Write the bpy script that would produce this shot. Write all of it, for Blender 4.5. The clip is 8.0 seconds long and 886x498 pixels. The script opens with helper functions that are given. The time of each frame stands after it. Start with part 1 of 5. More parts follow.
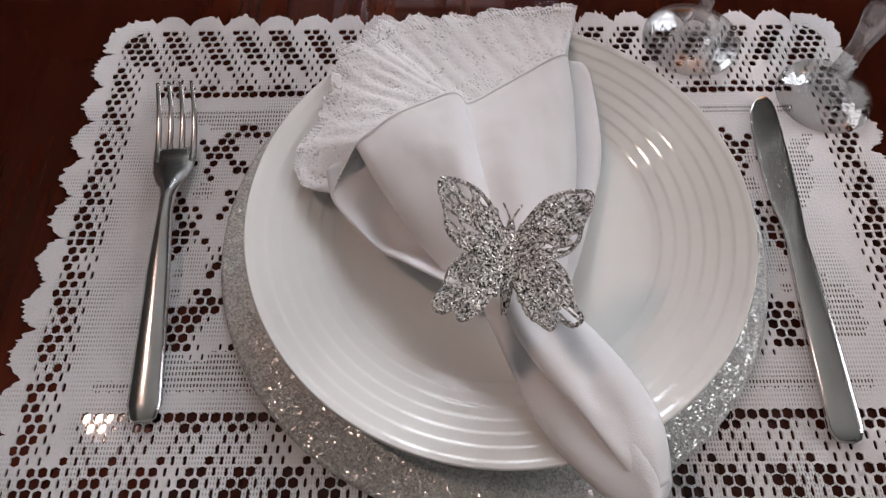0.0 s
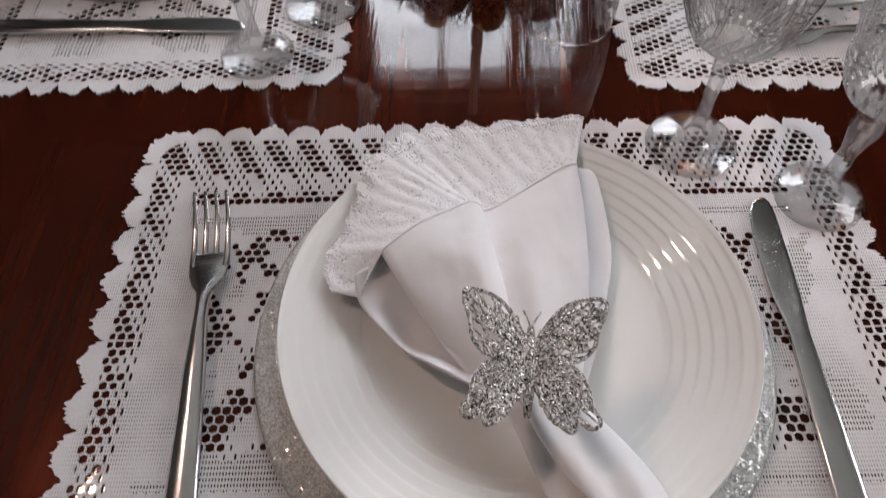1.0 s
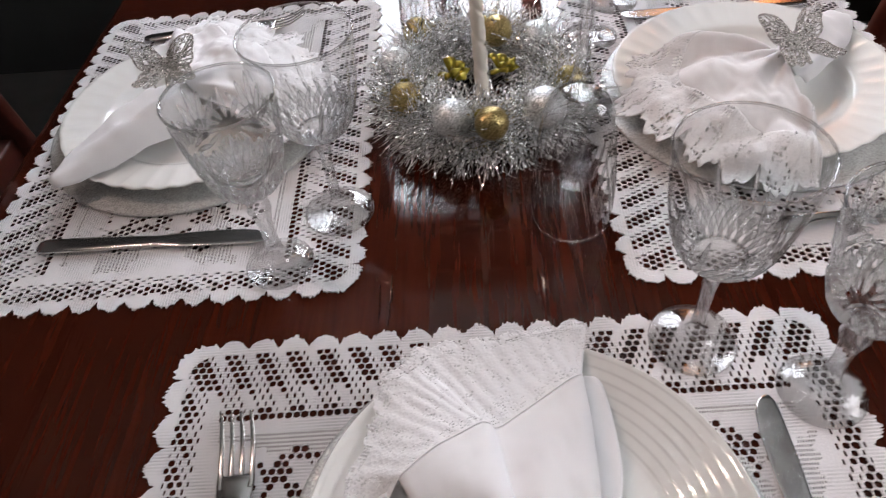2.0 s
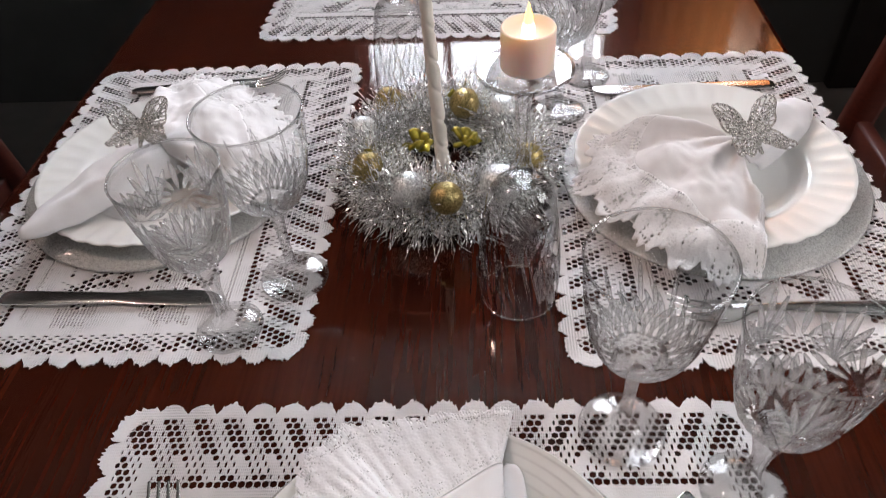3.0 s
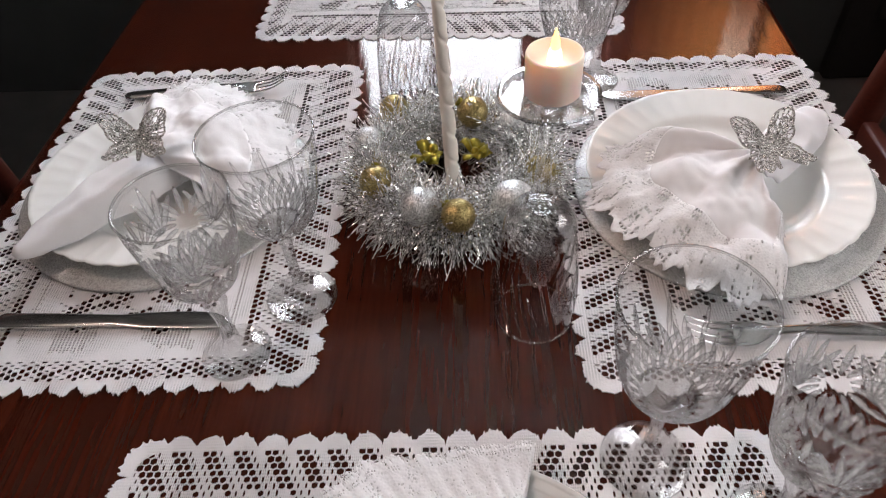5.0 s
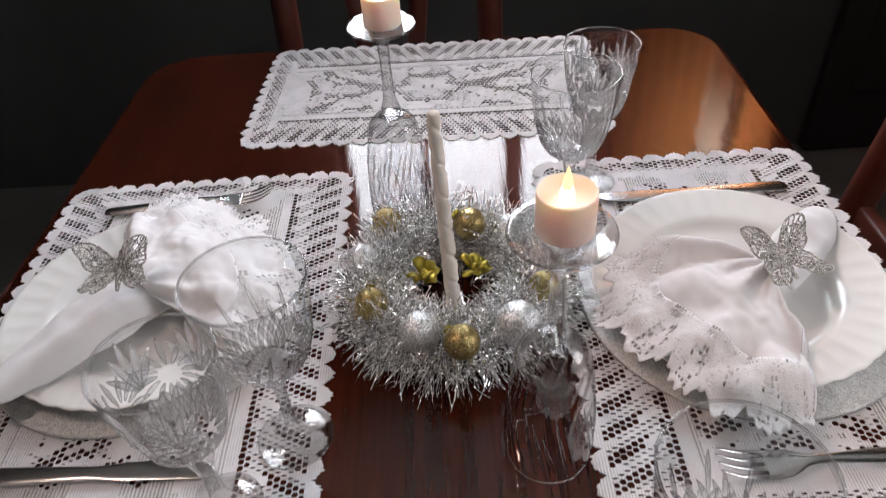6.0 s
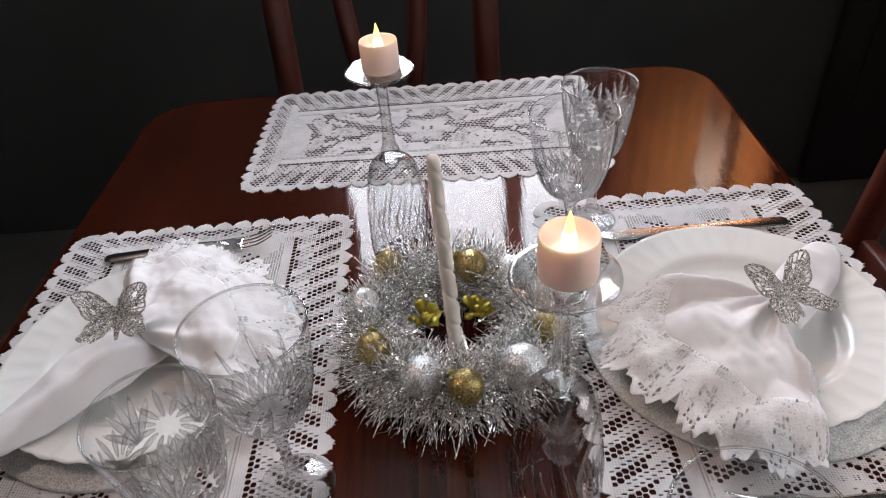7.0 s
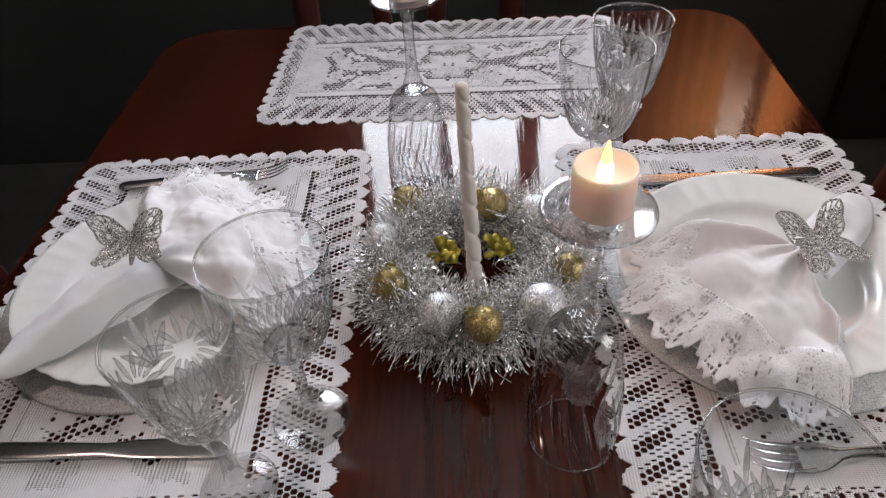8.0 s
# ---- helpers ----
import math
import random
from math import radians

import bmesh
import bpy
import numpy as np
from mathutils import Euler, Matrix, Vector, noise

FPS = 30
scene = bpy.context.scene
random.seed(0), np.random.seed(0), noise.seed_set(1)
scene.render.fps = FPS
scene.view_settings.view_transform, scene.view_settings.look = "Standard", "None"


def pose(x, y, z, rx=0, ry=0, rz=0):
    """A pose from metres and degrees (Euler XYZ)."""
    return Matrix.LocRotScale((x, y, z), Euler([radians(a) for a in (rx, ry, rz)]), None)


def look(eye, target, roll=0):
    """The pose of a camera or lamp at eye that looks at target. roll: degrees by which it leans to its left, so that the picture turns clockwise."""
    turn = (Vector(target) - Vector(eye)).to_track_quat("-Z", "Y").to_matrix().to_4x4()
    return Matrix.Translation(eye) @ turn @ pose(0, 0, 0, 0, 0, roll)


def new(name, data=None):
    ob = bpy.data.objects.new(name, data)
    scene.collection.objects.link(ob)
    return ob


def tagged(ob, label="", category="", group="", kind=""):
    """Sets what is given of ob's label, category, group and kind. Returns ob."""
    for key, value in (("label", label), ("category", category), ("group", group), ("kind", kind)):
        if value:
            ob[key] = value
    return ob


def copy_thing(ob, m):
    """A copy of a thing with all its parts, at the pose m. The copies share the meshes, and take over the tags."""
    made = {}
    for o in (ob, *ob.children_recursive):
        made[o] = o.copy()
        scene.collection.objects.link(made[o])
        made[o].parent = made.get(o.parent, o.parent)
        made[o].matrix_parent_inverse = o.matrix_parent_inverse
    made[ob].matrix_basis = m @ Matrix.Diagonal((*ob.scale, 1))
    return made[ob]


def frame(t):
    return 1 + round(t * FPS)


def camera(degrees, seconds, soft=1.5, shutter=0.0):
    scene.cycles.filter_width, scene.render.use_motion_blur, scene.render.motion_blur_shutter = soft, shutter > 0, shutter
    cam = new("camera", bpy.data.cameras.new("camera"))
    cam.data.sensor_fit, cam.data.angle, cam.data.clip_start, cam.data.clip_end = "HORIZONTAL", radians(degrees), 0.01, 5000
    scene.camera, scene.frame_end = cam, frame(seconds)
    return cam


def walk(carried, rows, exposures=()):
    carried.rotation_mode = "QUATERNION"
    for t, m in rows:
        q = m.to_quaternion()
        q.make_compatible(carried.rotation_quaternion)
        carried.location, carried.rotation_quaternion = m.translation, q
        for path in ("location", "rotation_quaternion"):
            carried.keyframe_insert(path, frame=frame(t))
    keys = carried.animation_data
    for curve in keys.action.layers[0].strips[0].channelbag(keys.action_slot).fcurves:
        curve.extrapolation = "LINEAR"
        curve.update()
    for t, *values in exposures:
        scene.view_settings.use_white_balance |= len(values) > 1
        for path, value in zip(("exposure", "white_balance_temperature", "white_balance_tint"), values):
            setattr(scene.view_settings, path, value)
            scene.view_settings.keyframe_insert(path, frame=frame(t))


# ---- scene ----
cam = camera(64.9, 8.0, soft=1.1, shutter=0.4)
PATH = [
    (0, (-0.006, 0.002, 1.095), (-0.048, 0.923, -0.68), -1.5),
    (0.5, (-0.013, 0.003, 1.107), (-0.066, 0.991, -0.631), -1.9),
    (1, (-0.015, 0.006, 1.124), (-0.071, 1.099, -0.55), -2.4),
    (1.5, (-0.021, 0.018, 1.146), (-0.078, 1.226, -0.447), -3.0),
    (1.8, (-0.017, 0.042, 1.178), (-0.101, 1.296, -0.377), -4.6),
    (2, (-0.004, 0.043, 1.185), (-0.12, 1.39, -0.289), -6.6),
    (2.2, (0.011, 0.061, 1.186), (-0.069, 1.41, -0.289), -5.2),
    (3.3, (0.057, 0.061, 1.222), (-0.116, 1.489, -0.167), -4.9),
    (3.5, (0.055, 0.06, 1.224), (-0.123, 1.485, -0.168), -5.2),
    (4, (0.054, 0.064, 1.227), (-0.126, 1.494, -0.159), -5.6),
    (4.2, (0.047, 0.063, 1.236), (-0.113, 1.481, -0.165), -5.1),
    (5.3, (0.026, 0.119, 1.223), (-0.077, 1.496, -0.224), -4.2),
    (5.5, (0.022, 0.134, 1.229), (-0.069, 1.551, -0.18), -4.2),
    (6, (0.016, 0.157, 1.236), (-0.048, 1.67, -0.07), -4.6),
    (6.5, (0.015, 0.163, 1.237), (-0.06, 1.731, -0.002), -5.4),
    (7, (0.016, 0.164, 1.237), (-0.045, 1.744, 0.012), -5.4),
    (7.5, (0.011, 0.164, 1.23), (-0.067, 1.701, -0.046), -4.8),
    (8, (0.004, 0.167, 1.22), (-0.089, 1.654, -0.114), -4.2),
]
EXPOSURES = [(t, stops, kelvin, 12.5) for t, stops, kelvin in ((0, -0.27, 6640), (1.0, -0.19, 6640), (1.5, -0.10, 6640), (2.0, 0.02, 6600), (3.5, 0.09, 6720), (4.2, 0.08, 6720), (5.5, 0.08, 6700), (6.5, -0.05, 6590), (7.3, -0.05, 6590), (8.0, -0.14, 6590))]
walk(cam, [(t, look(eye, target, roll)) for t, eye, target, roll in PATH], EXPOSURES)

# ---- light ----
world = bpy.data.worlds.new("room_air")
scene.world = world
world.use_nodes = True
world.node_tree.nodes["Background"].inputs[0].default_value = (0.55, 0.62, 0.75, 1)
world.node_tree.nodes["Background"].inputs[1].default_value = 0.02
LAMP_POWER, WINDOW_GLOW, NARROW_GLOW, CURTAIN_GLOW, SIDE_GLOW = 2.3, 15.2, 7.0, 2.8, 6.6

TOP = 0.75          # height of the tabletop
LAMP = (-1.09, 0.51, 2.56)
lamp_data = bpy.data.lights.new("ceiling_lamp_light", "AREA")
lamp_data.shape, lamp_data.size, lamp_data.energy = "DISK", 0.15, LAMP_POWER
lamp_data.color = (1.0, 0.70, 0.57)
lamp = new("ceiling_lamp_light", lamp_data)
lamp_data.spread = math.radians(70)
lamp.matrix_world = look((LAMP[0], LAMP[1], 2.525), (0.90, 0.42, 0.75))


# ---- materials ----
def material(name, color, rough=0.5, metal=0.0, vary=0.15, scale=60.0, bump=0.0, bump_scale=300.0, coat=0.0, spec=0.5, stretch=(1, 1, 1)):
    """A principled material whose colour varies at two scales, with a fine relief."""
    m = bpy.data.materials.new(name)
    m.use_nodes = True
    n, l = m.node_tree.nodes, m.node_tree.links
    b = n["Principled BSDF"]
    b.inputs["Roughness"].default_value, b.inputs["Metallic"].default_value = rough, metal
    b.inputs["Coat Weight"].default_value, b.inputs["Coat Roughness"].default_value = coat, 0.06
    b.inputs["Specular IOR Level"].default_value = spec
    co = n.new("ShaderNodeTexCoord")
    mp = n.new("ShaderNodeMapping")
    mp.inputs["Scale"].default_value = stretch
    l.new(co.outputs["Object"], mp.inputs["Vector"])
    big, small = n.new("ShaderNodeTexNoise"), n.new("ShaderNodeTexNoise")
    big.inputs["Scale"].default_value, small.inputs["Scale"].default_value = scale * 0.15, scale
    big.inputs["Detail"].default_value, small.inputs["Detail"].default_value = 4, 6
    mixv = n.new("ShaderNodeMath")
    mixv.operation = "ADD"
    for t in (big, small):
        l.new(mp.outputs[0], t.inputs["Vector"])
    l.new(big.outputs[0], mixv.inputs[0]), l.new(small.outputs[0], mixv.inputs[1])
    ramp = n.new("ShaderNodeMapRange")
    ramp.inputs["From Min"].default_value, ramp.inputs["From Max"].default_value = 0.6, 1.4
    l.new(mixv.outputs[0], ramp.inputs["Value"])
    mix = n.new("ShaderNodeMix")
    mix.data_type = "RGBA"
    mix.inputs["A"].default_value = (*[c * (1 - vary) for c in color], 1)
    mix.inputs["B"].default_value = (*[min(1, c * (1 + vary)) for c in color], 1)
    l.new(ramp.outputs[0], mix.inputs["Factor"])
    l.new(mix.outputs["Result"], b.inputs["Base Color"])
    if bump:
        grain = n.new("ShaderNodeTexNoise")
        grain.inputs["Scale"].default_value = bump_scale
        l.new(mp.outputs[0], grain.inputs["Vector"])
        bm_ = n.new("ShaderNodeBump")
        bm_.inputs["Strength"].default_value, bm_.inputs["Distance"].default_value = bump, 0.001
        l.new(grain.outputs[0], bm_.inputs["Height"])
        l.new(bm_.outputs[0], b.inputs["Normal"])
    return m


def wood_material(name, dark, light, rough=0.22, coat=0.6, shimmer=0.0):
    """Lacquered wood with long grain along y."""
    m = bpy.data.materials.new(name)
    m.use_nodes = True
    n, l = m.node_tree.nodes, m.node_tree.links
    b = n["Principled BSDF"]
    co, mp = n.new("ShaderNodeTexCoord"), n.new("ShaderNodeMapping")
    mp.inputs["Scale"].default_value = (26, 1.6, 26)
    l.new(co.outputs["Object"], mp.inputs["Vector"])
    warp = n.new("ShaderNodeTexNoise")
    warp.inputs["Scale"].default_value, warp.inputs["Detail"].default_value, warp.inputs["Distortion"].default_value = 1.0, 8, 0.6
    l.new(mp.outputs[0], warp.inputs["Vector"])
    fine = n.new("ShaderNodeTexNoise")
    fine.inputs["Scale"].default_value, fine.inputs["Detail"].default_value = 9, 5
    l.new(mp.outputs[0], fine.inputs["Vector"])
    broad = n.new("ShaderNodeTexNoise")
    broad.inputs["Scale"].default_value = 2.5
    l.new(co.outputs["Object"], broad.inputs["Vector"])
    a1, a2 = n.new("ShaderNodeMath"), n.new("ShaderNodeMath")
    a1.operation = a2.operation = "ADD"
    l.new(warp.outputs[0], a1.inputs[0]), l.new(fine.outputs[0], a1.inputs[1])
    l.new(a1.outputs[0], a2.inputs[0]), l.new(broad.outputs[0], a2.inputs[1])
    ramp = n.new("ShaderNodeMapRange")
    ramp.inputs["From Min"].default_value, ramp.inputs["From Max"].default_value = 0.9, 2.0
    l.new(a2.outputs[0], ramp.inputs["Value"])
    mix = n.new("ShaderNodeMix")
    mix.data_type = "RGBA"
    mix.inputs["A"].default_value, mix.inputs["B"].default_value = (*dark, 1), (*light, 1)
    l.new(ramp.outputs[0], mix.inputs["Factor"])
    l.new(mix.outputs["Result"], b.inputs["Base Color"])
    b.inputs["Roughness"].default_value, b.inputs["Metallic"].default_value = rough + 0.2, shimmer
    b.inputs["Specular IOR Level"].default_value = 0.0 if shimmer else 0.5
    b.inputs["Coat Weight"].default_value, b.inputs["Coat Roughness"].default_value, b.inputs["Coat IOR"].default_value = coat, 0.04, 1.5
    bump = n.new("ShaderNodeBump")
    bump.inputs["Strength"].default_value, bump.inputs["Distance"].default_value = 0.08, 0.0006
    l.new(a1.outputs[0], bump.inputs["Height"])
    l.new(bump.outputs[0], b.inputs["Normal"])
    wav = n.new("ShaderNodeTexNoise")
    wav.inputs["Scale"].default_value, wav.inputs["Detail"].default_value = 3.4, 6
    l.new(mp.outputs[0], wav.inputs["Vector"])
    bump2 = n.new("ShaderNodeBump")
    bump2.inputs["Strength"].default_value, bump2.inputs["Distance"].default_value = 0.06, 0.0020
    l.new(wav.outputs[0], bump2.inputs["Height"])
    l.new(bump2.outputs[0], b.inputs["Coat Normal"])
    return m


def glass_material(name, clear=0.7, ior=1.45, rough=0.0, frost=0.0, gloss=0.05, edge=0.30):
    """Clear glass: most light goes straight through thin walls, some is bent; ground cuts scatter a little of it."""
    m = bpy.data.materials.new(name)
    m.use_nodes = True
    n, l = m.node_tree.nodes, m.node_tree.links
    b = n["Principled BSDF"]
    b.inputs["Base Color"].default_value = (1, 1, 1, 1)
    b.inputs["Roughness"].default_value, b.inputs["Transmission Weight"].default_value, b.inputs["IOR"].default_value = rough, 1.0, ior
    tr, mix = n.new("ShaderNodeBsdfTransparent"), n.new("ShaderNodeMixShader")
    tr.inputs[0].default_value = (0.99, 0.99, 0.99, 1)
    mix.inputs[0].default_value = clear
    l.new(b.outputs[0], mix.inputs[1]), l.new(tr.outputs[0], mix.inputs[2])
    out = mix
    if frost:
        df, tl, half, fr = n.new("ShaderNodeBsdfDiffuse"), n.new("ShaderNodeBsdfTranslucent"), n.new("ShaderNodeMixShader"), n.new("ShaderNodeMixShader")
        for q in (df, tl):
            q.inputs["Color"].default_value = (0.92, 0.92, 0.93, 1)
        half.inputs[0].default_value, fr.inputs[0].default_value = 0.5, frost
        l.new(df.outputs[0], half.inputs[1]), l.new(tl.outputs[0], half.inputs[2])
        l.new(out.outputs[0], fr.inputs[1]), l.new(half.outputs[0], fr.inputs[2])
        out = fr
    gl, top, lw, pw, mu = n.new("ShaderNodeBsdfGlossy"), n.new("ShaderNodeMixShader"), n.new("ShaderNodeLayerWeight"), n.new("ShaderNodeMath"), n.new("ShaderNodeMath")
    gl.inputs["Roughness"].default_value, lw.inputs["Blend"].default_value = 0.02, 0.5
    pw.operation, mu.operation = "POWER", "MULTIPLY_ADD"
    pw.inputs[1].default_value, mu.inputs[1].default_value, mu.inputs[2].default_value = 3.0, edge, gloss
    l.new(lw.outputs["Facing"], pw.inputs[0]), l.new(pw.outputs[0], mu.inputs[0]), l.new(mu.outputs[0], top.inputs[0])
    l.new(out.outputs[0], top.inputs[1]), l.new(gl.outputs[0], top.inputs[2])
    l.new(top.outputs[0], n["Material Output"].inputs["Surface"])
    return m


def thin_glass_material(name):
    """A thin clear wall: straight through, with a sharp gloss that grows towards grazing angles."""
    m = bpy.data.materials.new(name)
    m.use_nodes = True
    n, l = m.node_tree.nodes, m.node_tree.links
    tr, gl, mix, lw = n.new("ShaderNodeBsdfTransparent"), n.new("ShaderNodeBsdfGlossy"), n.new("ShaderNodeMixShader"), n.new("ShaderNodeLayerWeight")
    pw, mu = n.new("ShaderNodeMath"), n.new("ShaderNodeMath")
    tr.inputs[0].default_value = (0.985, 0.987, 0.987, 1)
    gl.inputs["Roughness"].default_value = 0.015
    lw.inputs["Blend"].default_value = 0.5
    pw.operation, mu.operation = "POWER", "MULTIPLY_ADD"
    pw.inputs[1].default_value, mu.inputs[1].default_value, mu.inputs[2].default_value = 3.2, 0.70, 0.075
    l.new(lw.outputs["Facing"], pw.inputs[0]), l.new(pw.outputs[0], mu.inputs[0]), l.new(mu.outputs[0], mix.inputs[0])
    l.new(tr.outputs[0], mix.inputs[1]), l.new(gl.outputs[0], mix.inputs[2])
    l.new(mix.outputs[0], n["Material Output"].inputs["Surface"])
    return m


def glitter_material(name, color, grain=1400.0, rough=0.25, tilt=0.8, metal=1.0, spark=1.0, spread=0.45):
    """Foil grains: each cell of a fine voronoi leans its own way and has its own brightness."""
    m = bpy.data.materials.new(name)
    m.use_nodes = True
    n, l = m.node_tree.nodes, m.node_tree.links
    b = n["Principled BSDF"]
    b.inputs["Metallic"].default_value, b.inputs["Roughness"].default_value = metal, rough
    co, vo = n.new("ShaderNodeTexCoord"), n.new("ShaderNodeTexVoronoi")
    vo.inputs["Scale"].default_value = grain
    l.new(co.outputs["Object"], vo.inputs["Vector"])
    sub, scl, add, nor = [n.new("ShaderNodeVectorMath") for _ in range(4)]
    sub.operation, scl.operation, add.operation, nor.operation = "SUBTRACT", "SCALE", "ADD", "NORMALIZE"
    sub.inputs[1].default_value = (0.5, 0.5, 0.5)
    scl.inputs["Scale"].default_value = tilt * 2
    if not metal:
        b.inputs["Coat Weight"].default_value, b.inputs["Coat Roughness"].default_value, b.inputs["Coat IOR"].default_value = 1.0, 0.21, 2.8
    geo = n.new("ShaderNodeNewGeometry")
    l.new(vo.outputs["Color"], sub.inputs[0]), l.new(sub.outputs[0], scl.inputs[0])
    l.new(scl.outputs[0], add.inputs[0]), l.new(geo.outputs["Normal"], add.inputs[1])
    l.new(add.outputs[0], nor.inputs[0]), l.new(nor.outputs[0], b.inputs["Normal" if metal else "Coat Normal"])
    if spark < 1 and metal:
        sc, th, mm = n.new("ShaderNodeSeparateColor"), n.new("ShaderNodeMath"), n.new("ShaderNodeMath")
        th.operation, th.inputs[1].default_value = "LESS_THAN", spark
        mm.operation, mm.inputs[1].default_value = "MULTIPLY", metal
        l.new(vo.outputs["Color"], sc.inputs[0]), l.new(sc.outputs[1], th.inputs[0])
        l.new(th.outputs[0], mm.inputs[0]), l.new(mm.outputs[0], b.inputs["Metallic"])
    sep, ramp, mix = n.new("ShaderNodeSeparateColor"), n.new("ShaderNodeMapRange"), n.new("ShaderNodeMix")
    mix.data_type = "RGBA"
    mix.inputs["A"].default_value = (*[c * (1 - spread) for c in color], 1)
    mix.inputs["B"].default_value = (*[min(1, c * (1 + spread * 0.6)) for c in color], 1)
    l.new(vo.outputs["Color"], sep.inputs[0]), l.new(sep.outputs[0], ramp.inputs["Value"])
    l.new(ramp.outputs[0], mix.inputs["Factor"]), l.new(mix.outputs["Result"], b.inputs["Base Color"])
    return m


def lace_material(name, color, step_x=0.0014, step_y=0.0021, open_share=0.5, even=False):
    """Cotton lace: between the threads of the cloth lie fine gaps."""
    m = bpy.data.materials.new(name)
    m.use_nodes = True
    n, l = m.node_tree.nodes, m.node_tree.links
    b = n["Principled BSDF"]
    b.inputs["Roughness"].default_value, b.inputs["Specular IOR Level"].default_value = 0.85, 0.2
    co, sep = n.new("ShaderNodeTexCoord"), n.new("ShaderNodeSeparateXYZ")
    l.new(co.outputs["Object"], sep.inputs[0])

    def band(out, step, share):
        d, f, c = n.new("ShaderNodeMath"), n.new("ShaderNodeMath"), n.new("ShaderNodeMath")
        d.operation, f.operation, c.operation = "DIVIDE", "FRACT", "LESS_THAN"
        d.inputs[1].default_value, c.inputs[1].default_value = step, share
        l.new(out, d.inputs[0]), l.new(d.outputs[0], f.inputs[0]), l.new(f.outputs[0], c.inputs[0])
        return c.outputs[0]
    gx, gy = band(sep.outputs[0], step_x, 0.42), band(sep.outputs[1], step_y, 0.55)
    both = n.new("ShaderNodeMath")
    both.operation = "MULTIPLY"
    l.new(gx, both.inputs[0]), l.new(gy, both.inputs[1])
    big = n.new("ShaderNodeTexNoise")
    big.inputs["Scale"].default_value = 22
    l.new(co.outputs["Object"], big.inputs["Vector"])
    mr = n.new("ShaderNodeMapRange")
    mr.inputs["From Min"].default_value, mr.inputs["From Max"].default_value = 0.42, 0.6
    mr.inputs["To Max"].default_value = open_share
    if even:
        mr.inputs["Value"].default_value = 1.0
    else:
        l.new(big.outputs[0], mr.inputs["Value"])
    gap = n.new("ShaderNodeMath")
    gap.operation = "MULTIPLY"
    l.new(both.outputs[0], gap.inputs[0]), l.new(mr.outputs[0], gap.inputs[1])
    fine = n.new("ShaderNodeTexNoise")
    fine.inputs["Scale"].default_value = 700
    l.new(co.outputs["Object"], fine.inputs["Vector"])
    mix = n.new("ShaderNodeMix")
    mix.data_type = "RGBA"
    mix.inputs["A"].default_value = (*[c * 0.8 for c in color], 1)
    mix.inputs["B"].default_value = (*color, 1)
    l.new(fine.outputs[0], mix.inputs["Factor"]), l.new(mix.outputs["Result"], b.inputs["Base Color"])
    bump = n.new("ShaderNodeBump")
    bump.inputs["Strength"].default_value, bump.inputs["Distance"].default_value = 0.5, 0.0006
    l.new(fine.outputs[0], bump.inputs["Height"]), l.new(bump.outputs[0], b.inputs["Normal"])
    tr, ms = n.new("ShaderNodeBsdfTransparent"), n.new("ShaderNodeMixShader")
    l.new(gap.outputs[0], ms.inputs[0]), l.new(b.outputs[0], ms.inputs[1]), l.new(tr.outputs[0], ms.inputs[2])
    l.new(ms.outputs[0], n["Material Output"].inputs["Surface"])
    return m


def crochet_material(name, color, cell=430.0):
    """Soft needle lace: small round gaps between knotted threads, in patches."""
    m = bpy.data.materials.new(name)
    m.use_nodes = True
    n, l = m.node_tree.nodes, m.node_tree.links
    b = n["Principled BSDF"]
    b.inputs["Roughness"].default_value, b.inputs["Specular IOR Level"].default_value = 0.85, 0.2
    co, vo, big, fine = n.new("ShaderNodeTexCoord"), n.new("ShaderNodeTexVoronoi"), n.new("ShaderNodeTexNoise"), n.new("ShaderNodeTexNoise")
    vo.inputs["Scale"].default_value, big.inputs["Scale"].default_value, fine.inputs["Scale"].default_value = cell, 95, 900
    for t in (vo, big, fine):
        l.new(co.outputs["Object"], t.inputs["Vector"])
    near, patch, both = n.new("ShaderNodeMath"), n.new("ShaderNodeMapRange"), n.new("ShaderNodeMath")
    near.operation, near.inputs[1].default_value = "LESS_THAN", 0.36
    patch.inputs["From Min"].default_value, patch.inputs["From Max"].default_value, patch.inputs["To Max"].default_value = 0.50, 0.64, 0.32
    both.operation = "MULTIPLY"
    l.new(vo.outputs["Distance"], near.inputs[0]), l.new(big.outputs[0], patch.inputs["Value"])
    l.new(near.outputs[0], both.inputs[0]), l.new(patch.outputs[0], both.inputs[1])
    mix = n.new("ShaderNodeMix")
    mix.data_type = "RGBA"
    mix.inputs["A"].default_value, mix.inputs["B"].default_value = (*[c * 0.9 for c in color], 1), (*color, 1)
    l.new(fine.outputs[0], mix.inputs["Factor"]), l.new(mix.outputs["Result"], b.inputs["Base Color"])
    bump = n.new("ShaderNodeBump")
    bump.inputs["Strength"].default_value, bump.inputs["Distance"].default_value = 0.35, 0.0008
    l.new(vo.outputs["Distance"], bump.inputs["Height"]), l.new(bump.outputs[0], b.inputs["Normal"])
    tr, ms = n.new("ShaderNodeBsdfTransparent"), n.new("ShaderNodeMixShader")
    l.new(both.outputs[0], ms.inputs[0]), l.new(b.outputs[0], ms.inputs[1]), l.new(tr.outputs[0], ms.inputs[2])
    l.new(ms.outputs[0], n["Material Output"].inputs["Surface"])
    return m


